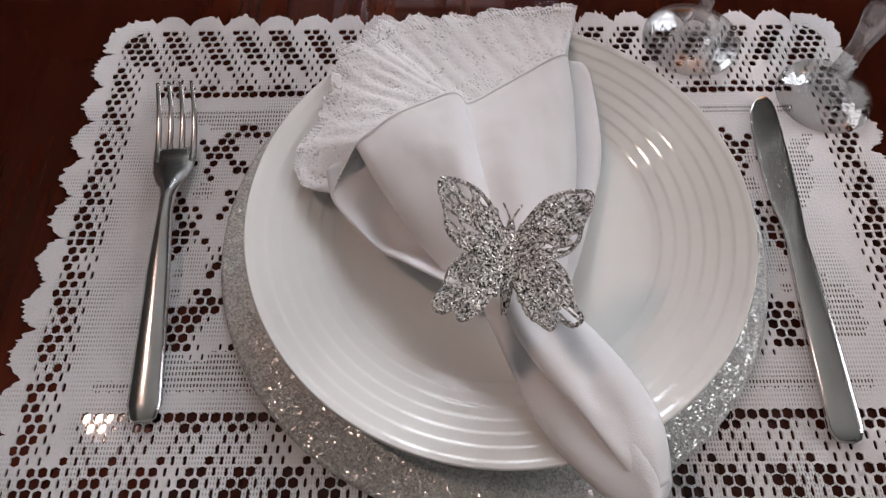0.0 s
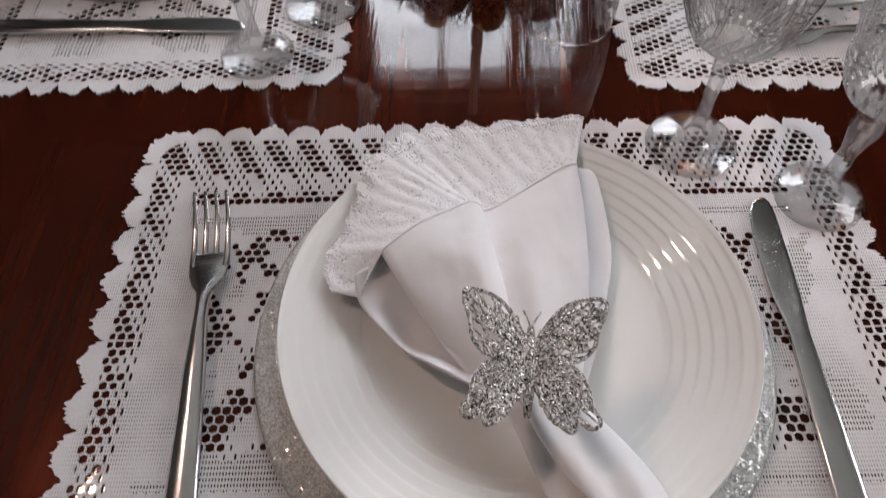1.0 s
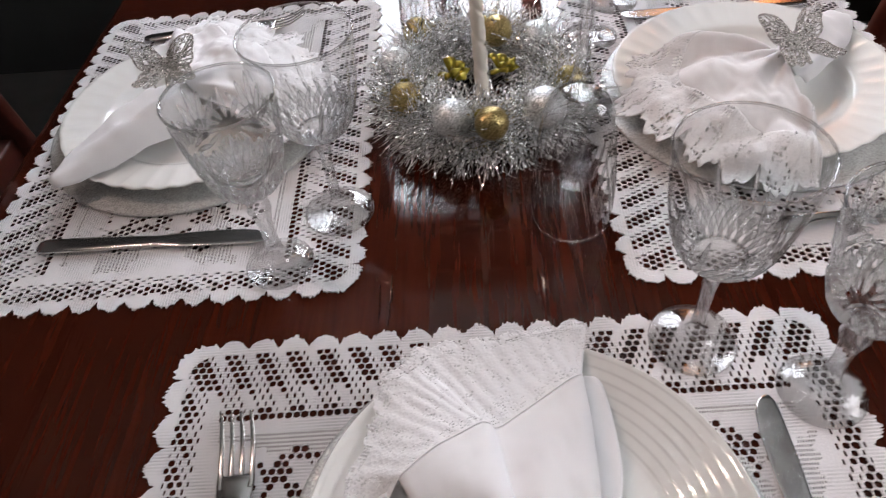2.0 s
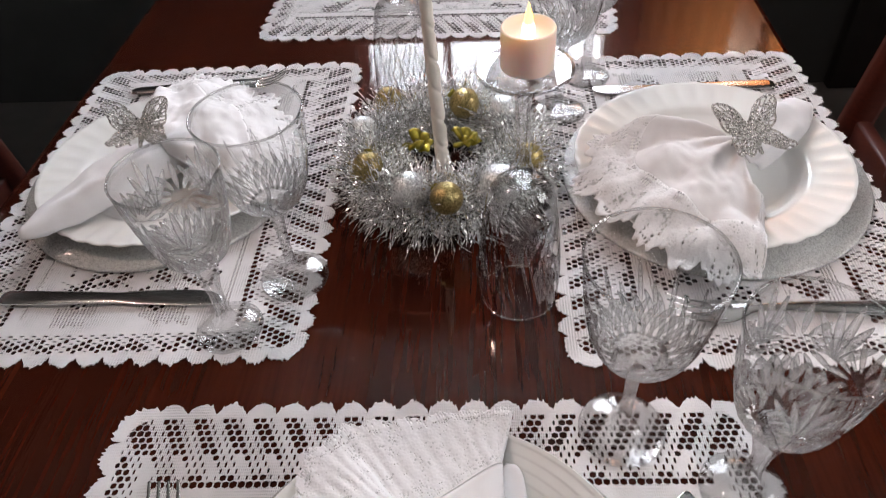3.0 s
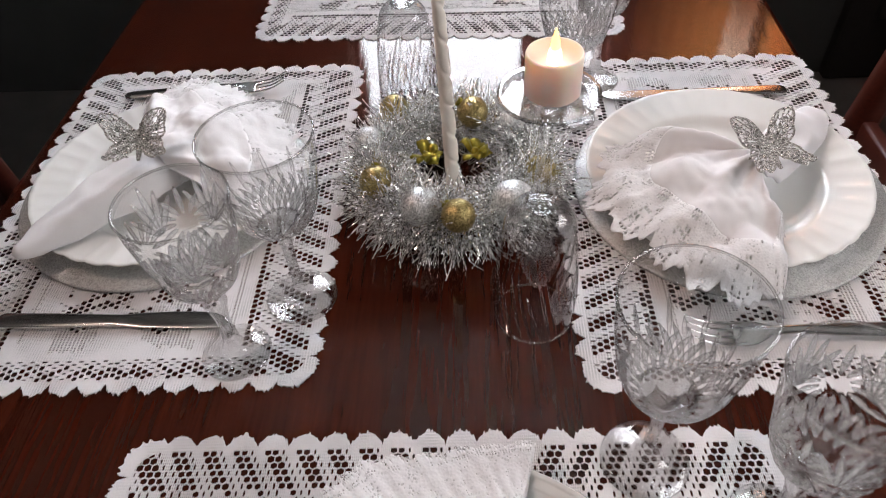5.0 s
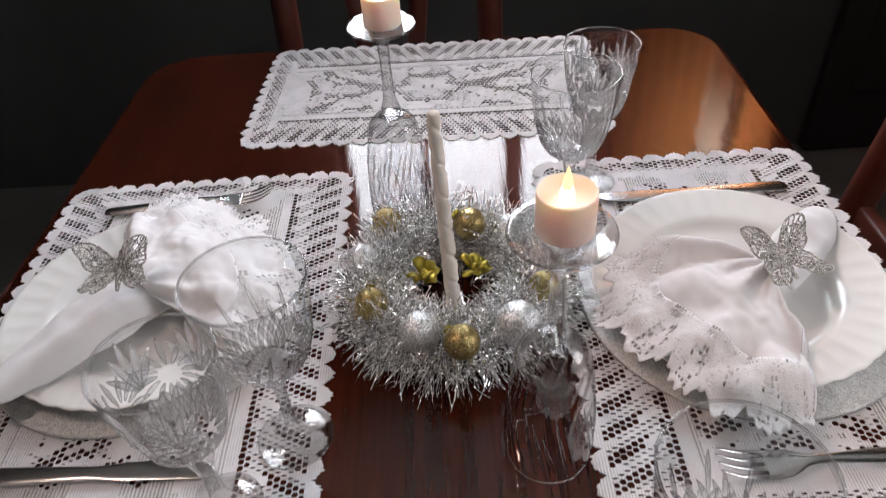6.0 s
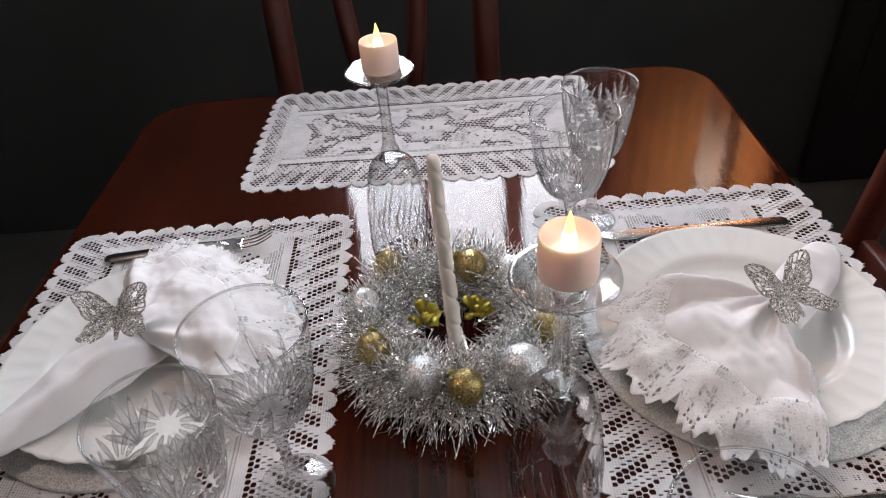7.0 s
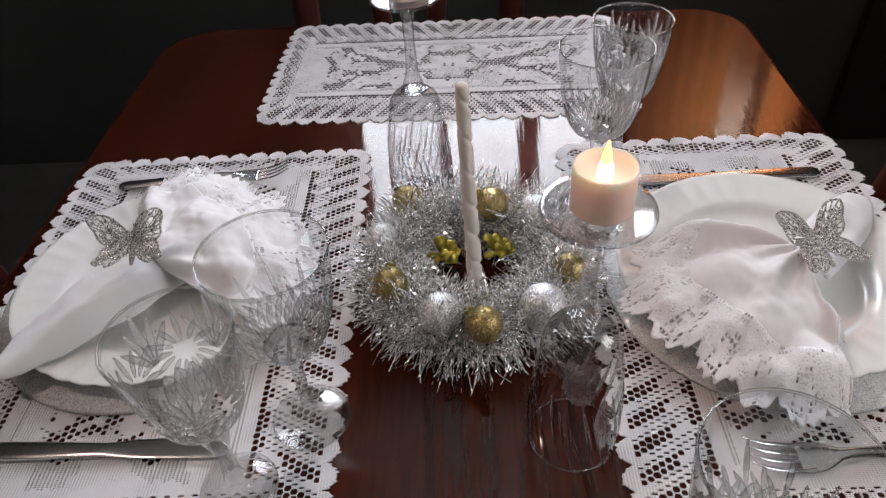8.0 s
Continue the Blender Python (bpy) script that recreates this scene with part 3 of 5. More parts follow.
# ---- lace mats ----
def lace_mat(name, m, w, d, label, leaves):
    """A lace place mat: scalloped rim, border of slanting rows of holes, inner field with flowers; every hole is open."""
    verts, faces, nets = [], [], []
    rim, corner = 0.0130, 0.020
    hx, hy = w / 2 - rim, d / 2 - rim
    nx_, ny_s = 2 * round((hx - corner) / 0.0242), 2 * round((hy - corner) / 0.0255)
    pitch_x, pitch_y = 2 * (hx - corner) / nx_, 2 * (hy - corner) / ny_s

    def lift(x, y):
        return 0.0014 + 0.0005 * noise.noise(Vector((x * 25, y * 25, w * 7)))
    # scalloped rim along a rounded rectangle
    path = []
    rx, ry = hx - corner, hy - corner
    for (ax, ay), (bx, by), nrm, pitch in (((-rx, -hy), (rx, -hy), (0, -1), pitch_x), ((hx, -ry), (hx, ry), (1, 0), pitch_y),
                                           ((rx, hy), (-rx, hy), (0, 1), pitch_x), ((-hx, ry), (-hx, -ry), (-1, 0), pitch_y)):
        length = math.hypot(bx - ax, by - ay)
        steps, count = int(length / 0.0010), round(length / pitch)
        for k in range(steps):
            t = k / steps
            path.append(((ax + (bx - ax) * t, ay + (by - ay) * t), nrm, abs(math.sin(math.pi * t * count)), k))
        turn = math.atan2(nrm[1], nrm[0])
        cx, cy = bx - nrm[0] * corner, by - nrm[1] * corner
        for k in range(32):
            a = turn + math.pi / 2 * k / 32
            ca, sa = math.cos(a), math.sin(a)
            path.append(((cx + ca * corner, cy + sa * corner), (ca, sa), 0.35 + 0.65 * math.sin(math.pi * k / 32) ** 0.8, k))
    n = len(path)
    for (px, py), (nx, ny), bulge, k in path:
        b = 0.0012 + 0.0108 * bulge ** 0.6 + random.choice((-0.0006, -0.0003, 0.0, 0.0004, 0.0010, 0.0024))
        for f in (-0.0009, b * 0.5, b):
            x, y = px + nx * f, py + ny * f
            verts.append((x, y, lift(x, y) - (0.0003 if f < 0 else 0)))
        verts.append((px + nx * b, py + ny * b, 0.0004))
    for i in range(n):
        for f in range(3):
            a, b_ = 4 * i + f, 4 * ((i + 1) % n) + f
            faces.append((a, a + 1, b_ + 1, b_))
    # cells: four to a scallop, every second row shifted by half a cell
    cw = pitch_x / 4
    ny_ = 2 * round(hy / 0.0053)
    ch = 2 * hy / ny_
    slant = 0.5 * cw / ch

    def leaf(x, y, cx, cy, long, wide, turn):
        """How far a place lies from a leaf's middle; its outline is at 1."""
        c, q = math.cos(radians(turn)), math.sin(radians(turn))
        ux, uy = x - cx, y - cy
        a, b = (ux * c + uy * q) / long, (uy * c - ux * q + 0.22 * wide * math.sin(3 * (ux * c + uy * q) / long)) / wide
        return math.hypot(a, b)

    def hole(x, y, odd):
        """How much of this cell is open: 0 closed, -1 fine net."""
        ex, ey = w / 2 - abs(x), d / 2 - abs(y)
        if ex * 1.9 < ey + 0.012:
            # short sides: a narrow band of long slanting groups
            k = int((ex - rim) / ch)
            if k < 3:
                ph = ((abs(y) + (ex - rim) * 1.3) / pitch_y - 0.22) % 1.0
                return (0.84, 0.92, 0.86)[k] if ph < (0.5, 0.8, 0.62)[k] else 0.40
            if k == 3:
                return 0.46
            if k < 6:
                return 0
        else:
            # long sides: slanting stripes that narrow inwards, closed by a line of large openings
            k = int((ey - rim) / ch)
            if k < 9:
                ph = ((abs(x) + (ey - rim) * slant) / pitch_x - 0.22) % 1.0
                if ph < (0.50, 0.60, 0.60, 0.55, 0.50, 0.50, 0.40, 0.28, 0.28)[k]:
                    return (0.88, 0.95, 0.96, 0.95, 0.93, 0.90, 0.80, 0.45, 0.42)[k]
                if ph > 0.86 or (k > 1 and 0.60 < ph < 0.72):
                    return 0.44
                return 0
            if k == 9:
                return 0.88 if (abs(x) / pitch_x) % 1.0 < 0.5 else 0.34
            if k == 10:
                return 0.97
            if k < 13:
                return 0
            if k == 13:
                return -1
        r, a = math.hypot(x, y * 1.15), math.atan2(y * 1.15, abs(x))
        edge = 0.050 * (0.60 + 0.40 * abs(math.cos(3 * a + 0.5)))
        if r < 0.009:
            return 0.7 if r > 0.004 else 0
        if abs(r - edge) < 0.0034:
            return 0.84
        if r < edge:
            return -1 if r > 0.75 * edge else 0
        near = sorted(leaf(abs(x), y, *one) for one in leaves)
        if near[0] < 0.86:
            return -1 if near[0] < 0.40 and odd else 0
        if near[0] < 1.16:
            return 0.80 if odd else 0.35
        if near[1] < 2.3 and near[0] < 1.75:
            return 0.92
        if r < edge + 0.012:
            return 0.9 if math.sin(6 * a) > -0.2 else 0
        return -1 if noise.noise(Vector((x * 13, y * 17, 3.0))) > 0.12 else 0
    ring = ((-1, -1), (0, -1), (1, -1), (1, 0), (1, 1), (0, 1), (-1, 1), (-1, 0))
    for j in range(ny_):
        y0 = -hy + j * ch
        ym = y0 + ch / 2
        row = min(j, ny_ - 1 - j)
        shift = 0.5 if row % 2 else 0.0
        cuts = [-hx] + [i * cw for i in (q + shift - 60 for q in range(121)) if abs(i * cw) < hx - 0.25 * cw] + [hx]
        for xa, xb in zip(cuts, cuts[1:]):
            xm = (xa + xb) / 2
            if abs(xm) > rx and abs(ym) > ry and math.hypot(abs(xm) - rx, abs(ym) - ry) > corner:
                continue
            s = hole(xm, ym, (j + round(xm / cw)) % 2) if xb - xa > 0.7 * cw else 0
            k = len(verts)
            bx, by = (xb - xa) / 2, ch / 2
            bow = {-1: 0.0 if j in (0, ny_ // 2) else 0.26 * by, 0: 0.0, 1: 0.0 if j in (ny_ // 2 - 1, ny_ - 1) else 0.26 * by}
            hexed = [(cx * bx, cy * by + cy * bow[cy] * (-1 if cx else 1)) for cx, cy in ring]
            for ux, uy in hexed:
                verts.append((xm + ux, ym + uy, lift(xm + ux, ym + uy)))
            if s <= 0:
                nets.extend([len(faces)] if s < 0 else [])
                faces.append(tuple(range(k, k + 8)))
                continue
            s *= random.uniform(0.86, 1.03)
            sx_, sy_ = (s, s) if s > 0.5 else (0.75 * s, min(0.85, 1.9 * s))
            jx, jy = random.uniform(-1, 1) * 0.05 * bx, random.uniform(-1, 1) * 0.05 * by
            shape = [random.uniform(0.90, 1.0) for _ in ring]
            for z_off in (0.0001, -0.0009):
                for (ux, uy), c in zip(hexed, shape):
                    x, y = xm + jx + ux * sx_ * c, ym + jy + uy * sy_ * c
                    verts.append((x, y, lift(x, y) + z_off))
            for e in range(8):
                f = (e + 1) % 8
                faces.append((k + e, k + f, k + 8 + f, k + 8 + e))
                faces.append((k + 8 + e, k + 8 + f, k + 16 + f, k + 16 + e))
    me = bpy.data.meshes.new(name)
    me.from_pydata(verts, [], faces)
    me.materials.append(LACE)
    me.materials.append(NET)
    for i in nets:
        me.polygons[i].material_index = 1
    ob = tagged(new(name, me), label, "place mat", "lace mats on the table")
    ob.matrix_basis = m
    return ob


# curved leaves of the inner field: middle, half length, half width, turn
SPRAY = ((0.082, 0.030, 0.036, 0.012, 28), (0.086, -0.028, 0.038, 0.012, -24), (0.122, 0.050, 0.032, 0.010, 40), (0.128, 0.004, 0.034, 0.013, 8),
         (0.126, -0.046, 0.032, 0.011, -38), (0.160, 0.030, 0.024, 0.010, 62), (0.162, -0.026, 0.024, 0.010, -58), (0.052, 0.062, 0.026, 0.009, 12), (0.054, -0.060, 0.026, 0.009, -14))
lace_mat("place_mat", pose(0.005, 0.190, TOP, 0, 0, 1.5), 0.490, 0.340, "white cotton lace place mat with scalloped edge, on the table", SPRAY)
lace_mat("place_mat", pose(-0.285, 0.633, TOP, 0, 0, -88.5), 0.485, 0.352, "white cotton lace place mat with scalloped edge, on the table", SPRAY)
lace_mat("place_mat", pose(0.265, 0.633, TOP, 0, 0, 90.8), 0.485, 0.326, "white cotton lace place mat with scalloped edge, on the table", SPRAY)
lace_mat("place_mat", pose(-0.026, 1.084, TOP, 0, 0, -1.3), 0.505, 0.300, "white cotton lace place mat with flowers, otherwise empty", SPRAY)
MAT = TOP + 0.0018


# ---- plates ----
def charger(m):
    c = thing("charger_plate", m, "round silver glitter charger plate under the dinner plate", "charger plate", "charger plates")
    part("disc", lathe([(0, 0.0), (0.146, 0.0), (0.149, 0.0015), (0.149, 0.0035), (0.147, 0.0045), (0, 0.0045)], 96), GLITTER, c)
    return c


def dinner_plate(m, fluted, label):
    """A white plate; its rim has either rings or shell flutes."""
    p = thing("dinner_plate", m, label, "plate", "dinner plates")
    prof = [(0, 0.004), (0.075, 0.004), (0.083, 0.005)]
    if fluted:
        prof += [(0.088, 0.0085), (0.092, 0.012)]
        prof += [(0.096 + 0.0365 * k / 10, 0.0135 + 0.0065 * k / 10) for k in range(11)]
    else:
        # seven low steps: a gentle slope with a steeper crease in each
        z = 0.0055
        for k in range(113):
            prof.append((0.085 + 0.0475 * k / 112, z))
            z += 0.0475 / 112 * (0.325 + 0.30 * math.exp(-(((k % 16) / 16 - 0.5) / 0.11) ** 2))
    r_end, z_end = prof[-1]
    prof += [(r_end + 0.0008, z_end - 0.001), (r_end, z_end - 0.0022)]
    prof += [(0.092, 0.006), (0.084, 0.001), (0.078, 0.0), (0.072, 0.0), (0.07, 0.0015), (0, 0.0015)]
    inner = len(prof) - 6

    def wobble(a, i, r, z):
        if not fluted or r < 0.094:
            return r
        f = min(1.0, (r - 0.094) / 0.038)
        return r + 0.0010 * f * abs(math.cos(a * 18))
    bm = lathe(prof, 240 if fluted else 128, wobble)
    if fluted:
        for v in bm.verts:
            r = math.hypot(v.co.x, v.co.y)
            if r > 0.094 and v.co.z > 0.008:
                v.co.z += 0.0007 * min(1.0, (r - 0.094) / 0.025) * (1 - 2 * abs(math.cos(math.atan2(v.co.y, v.co.x) * 18)))
    part("dish", bm, CHINA, p)
    return p


# ---- napkin with ring ----
def along(pts, f):
    """The place at share f of a smooth line."""
    n = len(pts) - 1
    i = min(int(f * n), n - 1)
    return pts[i].lerp(pts[i + 1], f * n - i)


def soft(x, lo, hi):
    t = min(1.0, max(0.0, (x - lo) / (hi - lo)))
    return t * t * (3 - 2 * t)


def sheet_part(name, rows, thick, parent, label=""):
    ob = part(name, grid(rows), LINEN, parent, label)
    sd = ob.modifiers.new("thick", "SOLIDIFY")
    sd.thickness, sd.offset = thick, 0
    return ob


def lace_strip(nap, at, nu, nr, open_at, rnd):
    """A strip of lace: cells over (u, r), some of them open rings; at(u, r) gives the place."""
    verts, faces, known = [], [], {}
    ring8 = ((-1, -1), (0, -1), (1, -1), (1, 0), (1, 1), (0, 1), (-1, 1), (-1, 0))

    def corner(u, r):
        key = (round(u * nu * 1000), round(r * nr * 1000))
        if key not in known:
            known[key] = len(verts)
            verts.append(at(u, r))
        return known[key]
    for j in range(nr):
        for i in range(nu):
            um, rm = (i + 0.5) / nu, (j + 0.5) / nr
            sc = open_at(um, rm)
            edge = [corner(um + 0.5 * cx / nu, rm + 0.5 * cy / nr) for cx, cy in ring8]
            if not sc:
                faces.append(edge)
                continue
            sc *= rnd.uniform(0.75, 1.1)
            base = len(verts)
            for cx, cy in ring8:
                f = 0.5 * sc * (0.8 if cx and cy else 1)
                verts.append(at(um + cx * f / nu, rm + cy * f / nr))
            for e in range(8):
                f = (e + 1) % 8
                faces.append((edge[e], edge[f], base + f, base + e))
    me = bpy.data.meshes.new("lace_edge")
    me.from_pydata(verts, [], faces)
    me.materials.append(TRIM)
    me.shade_smooth()
    le = new("lace_edge", me)
    le.parent = nap
    le["label"] = "white lace edging with open work"
    le.modifiers.new("thick", "SOLIDIFY").thickness = 0.0006
    return le


def napkin(m, seed):
    """A cotton napkin gathered in a ring: a folded fan with a lace edge on one side, a tongue on the other."""
    rnd = random.Random(seed)
    nap = thing("napkin", m, "white cotton napkin with lace edge, gathered through a ring", "napkin", "napkins on the plates")
    seam = smooth_line([(-0.076, 0.030, 0.040), (-0.056, 0.045, 0.044), (-0.038, 0.055, 0.044), (-0.025, 0.062, 0.043), (-0.016, 0.063, 0.037), (0.0, 0.073, 0.037),
                        (0.020, 0.086, 0.039), (0.034, 0.095, 0.040), (0.041, 0.099, 0.037)], 6)
    pinch = smooth_line([(-0.020, -0.047, 0.032), (-0.011, -0.044, 0.047), (0.002, -0.046, 0.053), (0.017, -0.050, 0.048), (0.029, -0.054, 0.032)], 6)

    def ripple(p, k):
        return k * (noise.noise(Vector((p.x * 40, p.y * 40, seed))) * 0.0030 + noise.noise(Vector((p.x * 130, p.y * 130, seed + 5))) * 0.0005)

    def fan(v, s):
        """Two broad folds with a step between them, and rolled outer edges."""
        p = along(pinch, v).lerp(along(seam, v), s)
        mid = math.sin(math.pi * min(1.0, 0.04 + 0.92 * s))
        fold = 0.455 + 0.05 * (1 - s)
        step = 0.0050 * (1 - soft(v, fold - 0.018, fold + 0.018)) * soft(s, 0.2, 0.75) * (1 - 0.25 * soft(s, 0.85, 1.0))
        swell = 0.0050 * math.sin(math.pi * min(1, v / fold)) if v < fold else 0.0055 * math.sin(math.pi * (v - fold) / (1 - fold)) ** 0.8
        p.z += step + swell * mid + 0.0022 * math.sin(v * 21 + 0.6) * mid * (1 - s)
        p.z -= 0.0045 * (0.25 * soft(v, 0.975, 1.0) + 0.35 * (1 - soft(v, 0.0, 0.03))) * (0.3 + 0.7 * s)
        p.x += 0.006 * math.sin(math.pi * s) * soft(v, 0.6, 1.0) - 0.004 * math.sin(math.pi * s) * (1 - soft(v, 0.0, 0.3))
        p.z += ripple(p, mid)
        return p
    nv = 96
    sheet_part("cloth", [[fan(j / nv, k / 34) for j in range(nv + 1)] for k in range(35)], 0.0014, nap)
    # the layer behind, which shows past the straight edge
    inner = smooth_line([(0.030, 0.088, 0.026), (0.028, 0.050, 0.022), (0.026, 0.010, 0.021), (0.020, -0.020, 0.026), (0.016, -0.050, 0.034)], 6)
    rim = smooth_line([(0.044, 0.104, 0.0275), (0.055, 0.096, 0.0265), (0.059, 0.045, 0.021), (0.052, 0.010, 0.020), (0.042, -0.024, 0.023), (0.030, -0.054, 0.029)], 6)
    rows = []
    for k in range(13):
        row = []
        for j in range(41):
            p = along(inner, j / 40).lerp(along(rim, j / 40), k / 12)
            p.z += 0.0015 * math.sin(math.pi * k / 12) + ripple(p, 0.5)
            row.append(p)
        rows.append(row)
    sheet_part("back_fold", rows, 0.0014, nap)
    # the flap under the fan's other edge, turned up at its border
    inner = smooth_line([(-0.069, 0.040, 0.033), (-0.046, 0.008, 0.030), (-0.028, -0.018, 0.032), (-0.006, -0.044, 0.036)], 6)
    rim = smooth_line([(-0.091, 0.018, 0.032), (-0.087, 0.003, 0.032), (-0.066, -0.020, 0.032), (-0.044, -0.038, 0.034), (-0.020, -0.050, 0.036)], 6)
    rows = []
    for k in range(17):
        s, row = k / 16, []
        for j in range(41):
            p = along(inner, j / 40).lerp(along(rim, j / 40), s)
            p.z += -0.0065 * math.sin(math.pi * s) * math.sin(math.pi * min(1, 0.15 + j / 46)) + 0.0040 * math.sin(6.5 * j / 40 + 2.2 * s) * s + 0.0016 * math.sin(17 * j / 40 - 5 * s) + ripple(p, 1.4)
            p.z = max(p.z, 0.0262 if math.hypot(p.x, p.y) > 0.1 else 0.018)
            row.append(p)
        rows.append(row)
    sheet_part("side_fold", rows, 0.0014, nap)
    # the tongue, with one border folded over
    def strip(left, right, lift, name):
        left, right, rows = smooth_line(left, 6), smooth_line(right, 6), []
        for k in range(37):
            s, row = k / 36, []
            for j in range(25):
                v = j / 24
                p = along(left, s).lerp(along(right, s), v)
                p.z += lift * math.sin(math.pi * v) ** 0.7 * (0.55 + 0.45 * math.sin(math.pi * min(1, s * 1.05))) + 0.0035 * math.sin(v * 9 + 3 * s) * (1 - s) + ripple(p, 1.0)
                row.append(p)
            rows.append(row)
        sheet_part(name, rows, 0.0016, nap)
    strip([(-0.014, -0.046, 0.036), (-0.001, -0.072, 0.027), (0.006, -0.088, 0.026), (0.018, -0.115, 0.028), (0.035, -0.135, 0.030), (0.050, -0.147, 0.031), (0.061, -0.150, 0.031)],
          [(0.026, -0.052, 0.036), (0.038, -0.064, 0.030), (0.053, -0.078, 0.028), (0.064, -0.094, 0.029), (0.0715, -0.114, 0.031), (0.072, -0.136, 0.032), (0.066, -0.148, 0.032)], 0.010, "tongue")
    strip([(-0.006, -0.046, 0.043), (0.006, -0.072, 0.038), (0.020, -0.093, 0.037), (0.034, -0.110, 0.038), (0.050, -0.131, 0.038), (0.061, -0.143, 0.036)],
          [(0.026, -0.052, 0.040), (0.037, -0.063, 0.035), (0.053, -0.078, 0.032), (0.064, -0.094, 0.033), (0.071, -0.114, 0.034), (0.0705, -0.137, 0.034)], 0.006, "tongue_fold")
    hem = [fan(k / 80, 1.0) + Vector((0, 0, 0.0010)) for k in range(81)]
    part("hem", tube(hem, 0.0007, 6), LINEN, nap, "stitched hem along the lace")
    # lace edge
    near = smooth_line([(-0.0875, 0.008, 0.031), (-0.083, 0.020, 0.034)], 6)[:-1] + [fan(k / 60, 1.0) for k in range(61)]
    outer = smooth_line([(-0.105, 0.012, 0.031), (-0.110, 0.034, 0.030), (-0.100, 0.058, 0.030), (-0.094, 0.083, 0.032), (-0.091, 0.104, 0.034), (-0.078, 0.114, 0.035), (-0.066, 0.125, 0.035),
                         (-0.043, 0.129, 0.035), (-0.018, 0.132, 0.035), (0.004, 0.137, 0.035), (0.028, 0.139, 0.035), (0.050, 0.142, 0.035)], 6)

    def lace_at(u, r):
        u = min(max(u, 0.0), 1.0)
        a, b = along(near, u), along(outer, u)
        p = a.lerp(b, r)
        p.z -= 0.0025 * math.sin(math.pi * r)
        p.z += (0.0014 * noise.noise(Vector((p.x * 45, p.y * 45, 7))) + 0.0004 * noise.noise(Vector((p.x * 190, p.y * 190, 3)))) * min(1, 4 * r)
        p.z += 0.00045 * math.cos(11 * math.hypot(((u * 7.0) % 1.0 - 0.5) * 1.6, r - 0.5))
        if r > 0.94:
            p += (b - a) * (0.07 * abs(math.sin(u * 12 * math.pi)) + 0.03 * abs(math.sin(u * 41 * math.pi + 2 * math.sin(20 * u))) - 0.03)
        p.z = max(p.z, 0.0325 if math.hypot(p.x, p.y) > 0.122 else 0.025)
        return p

    def open_at(u, r):
        x, y = ((u * 7.0) % 1.0 - 0.5) * 1.6, r - 0.5
        petal = abs(math.hypot(x, y) - 0.33 - 0.07 * math.cos(6 * math.atan2(y, x))) < 0.055
        band = 0.04 < r < 0.15 and noise.noise(Vector((u * 30, 1, 1))) > -0.1
        edge = r > 0.86 and noise.noise(Vector((u * 34, 5, 2))) > -0.25
        if not (petal or band or edge) or rnd.random() < (0.35 if edge else 0.6):
            return 0
        return 0.66 if edge else 0.5
    lace_strip(nap, lace_at, 130, 32, open_at, rnd)
    return nap


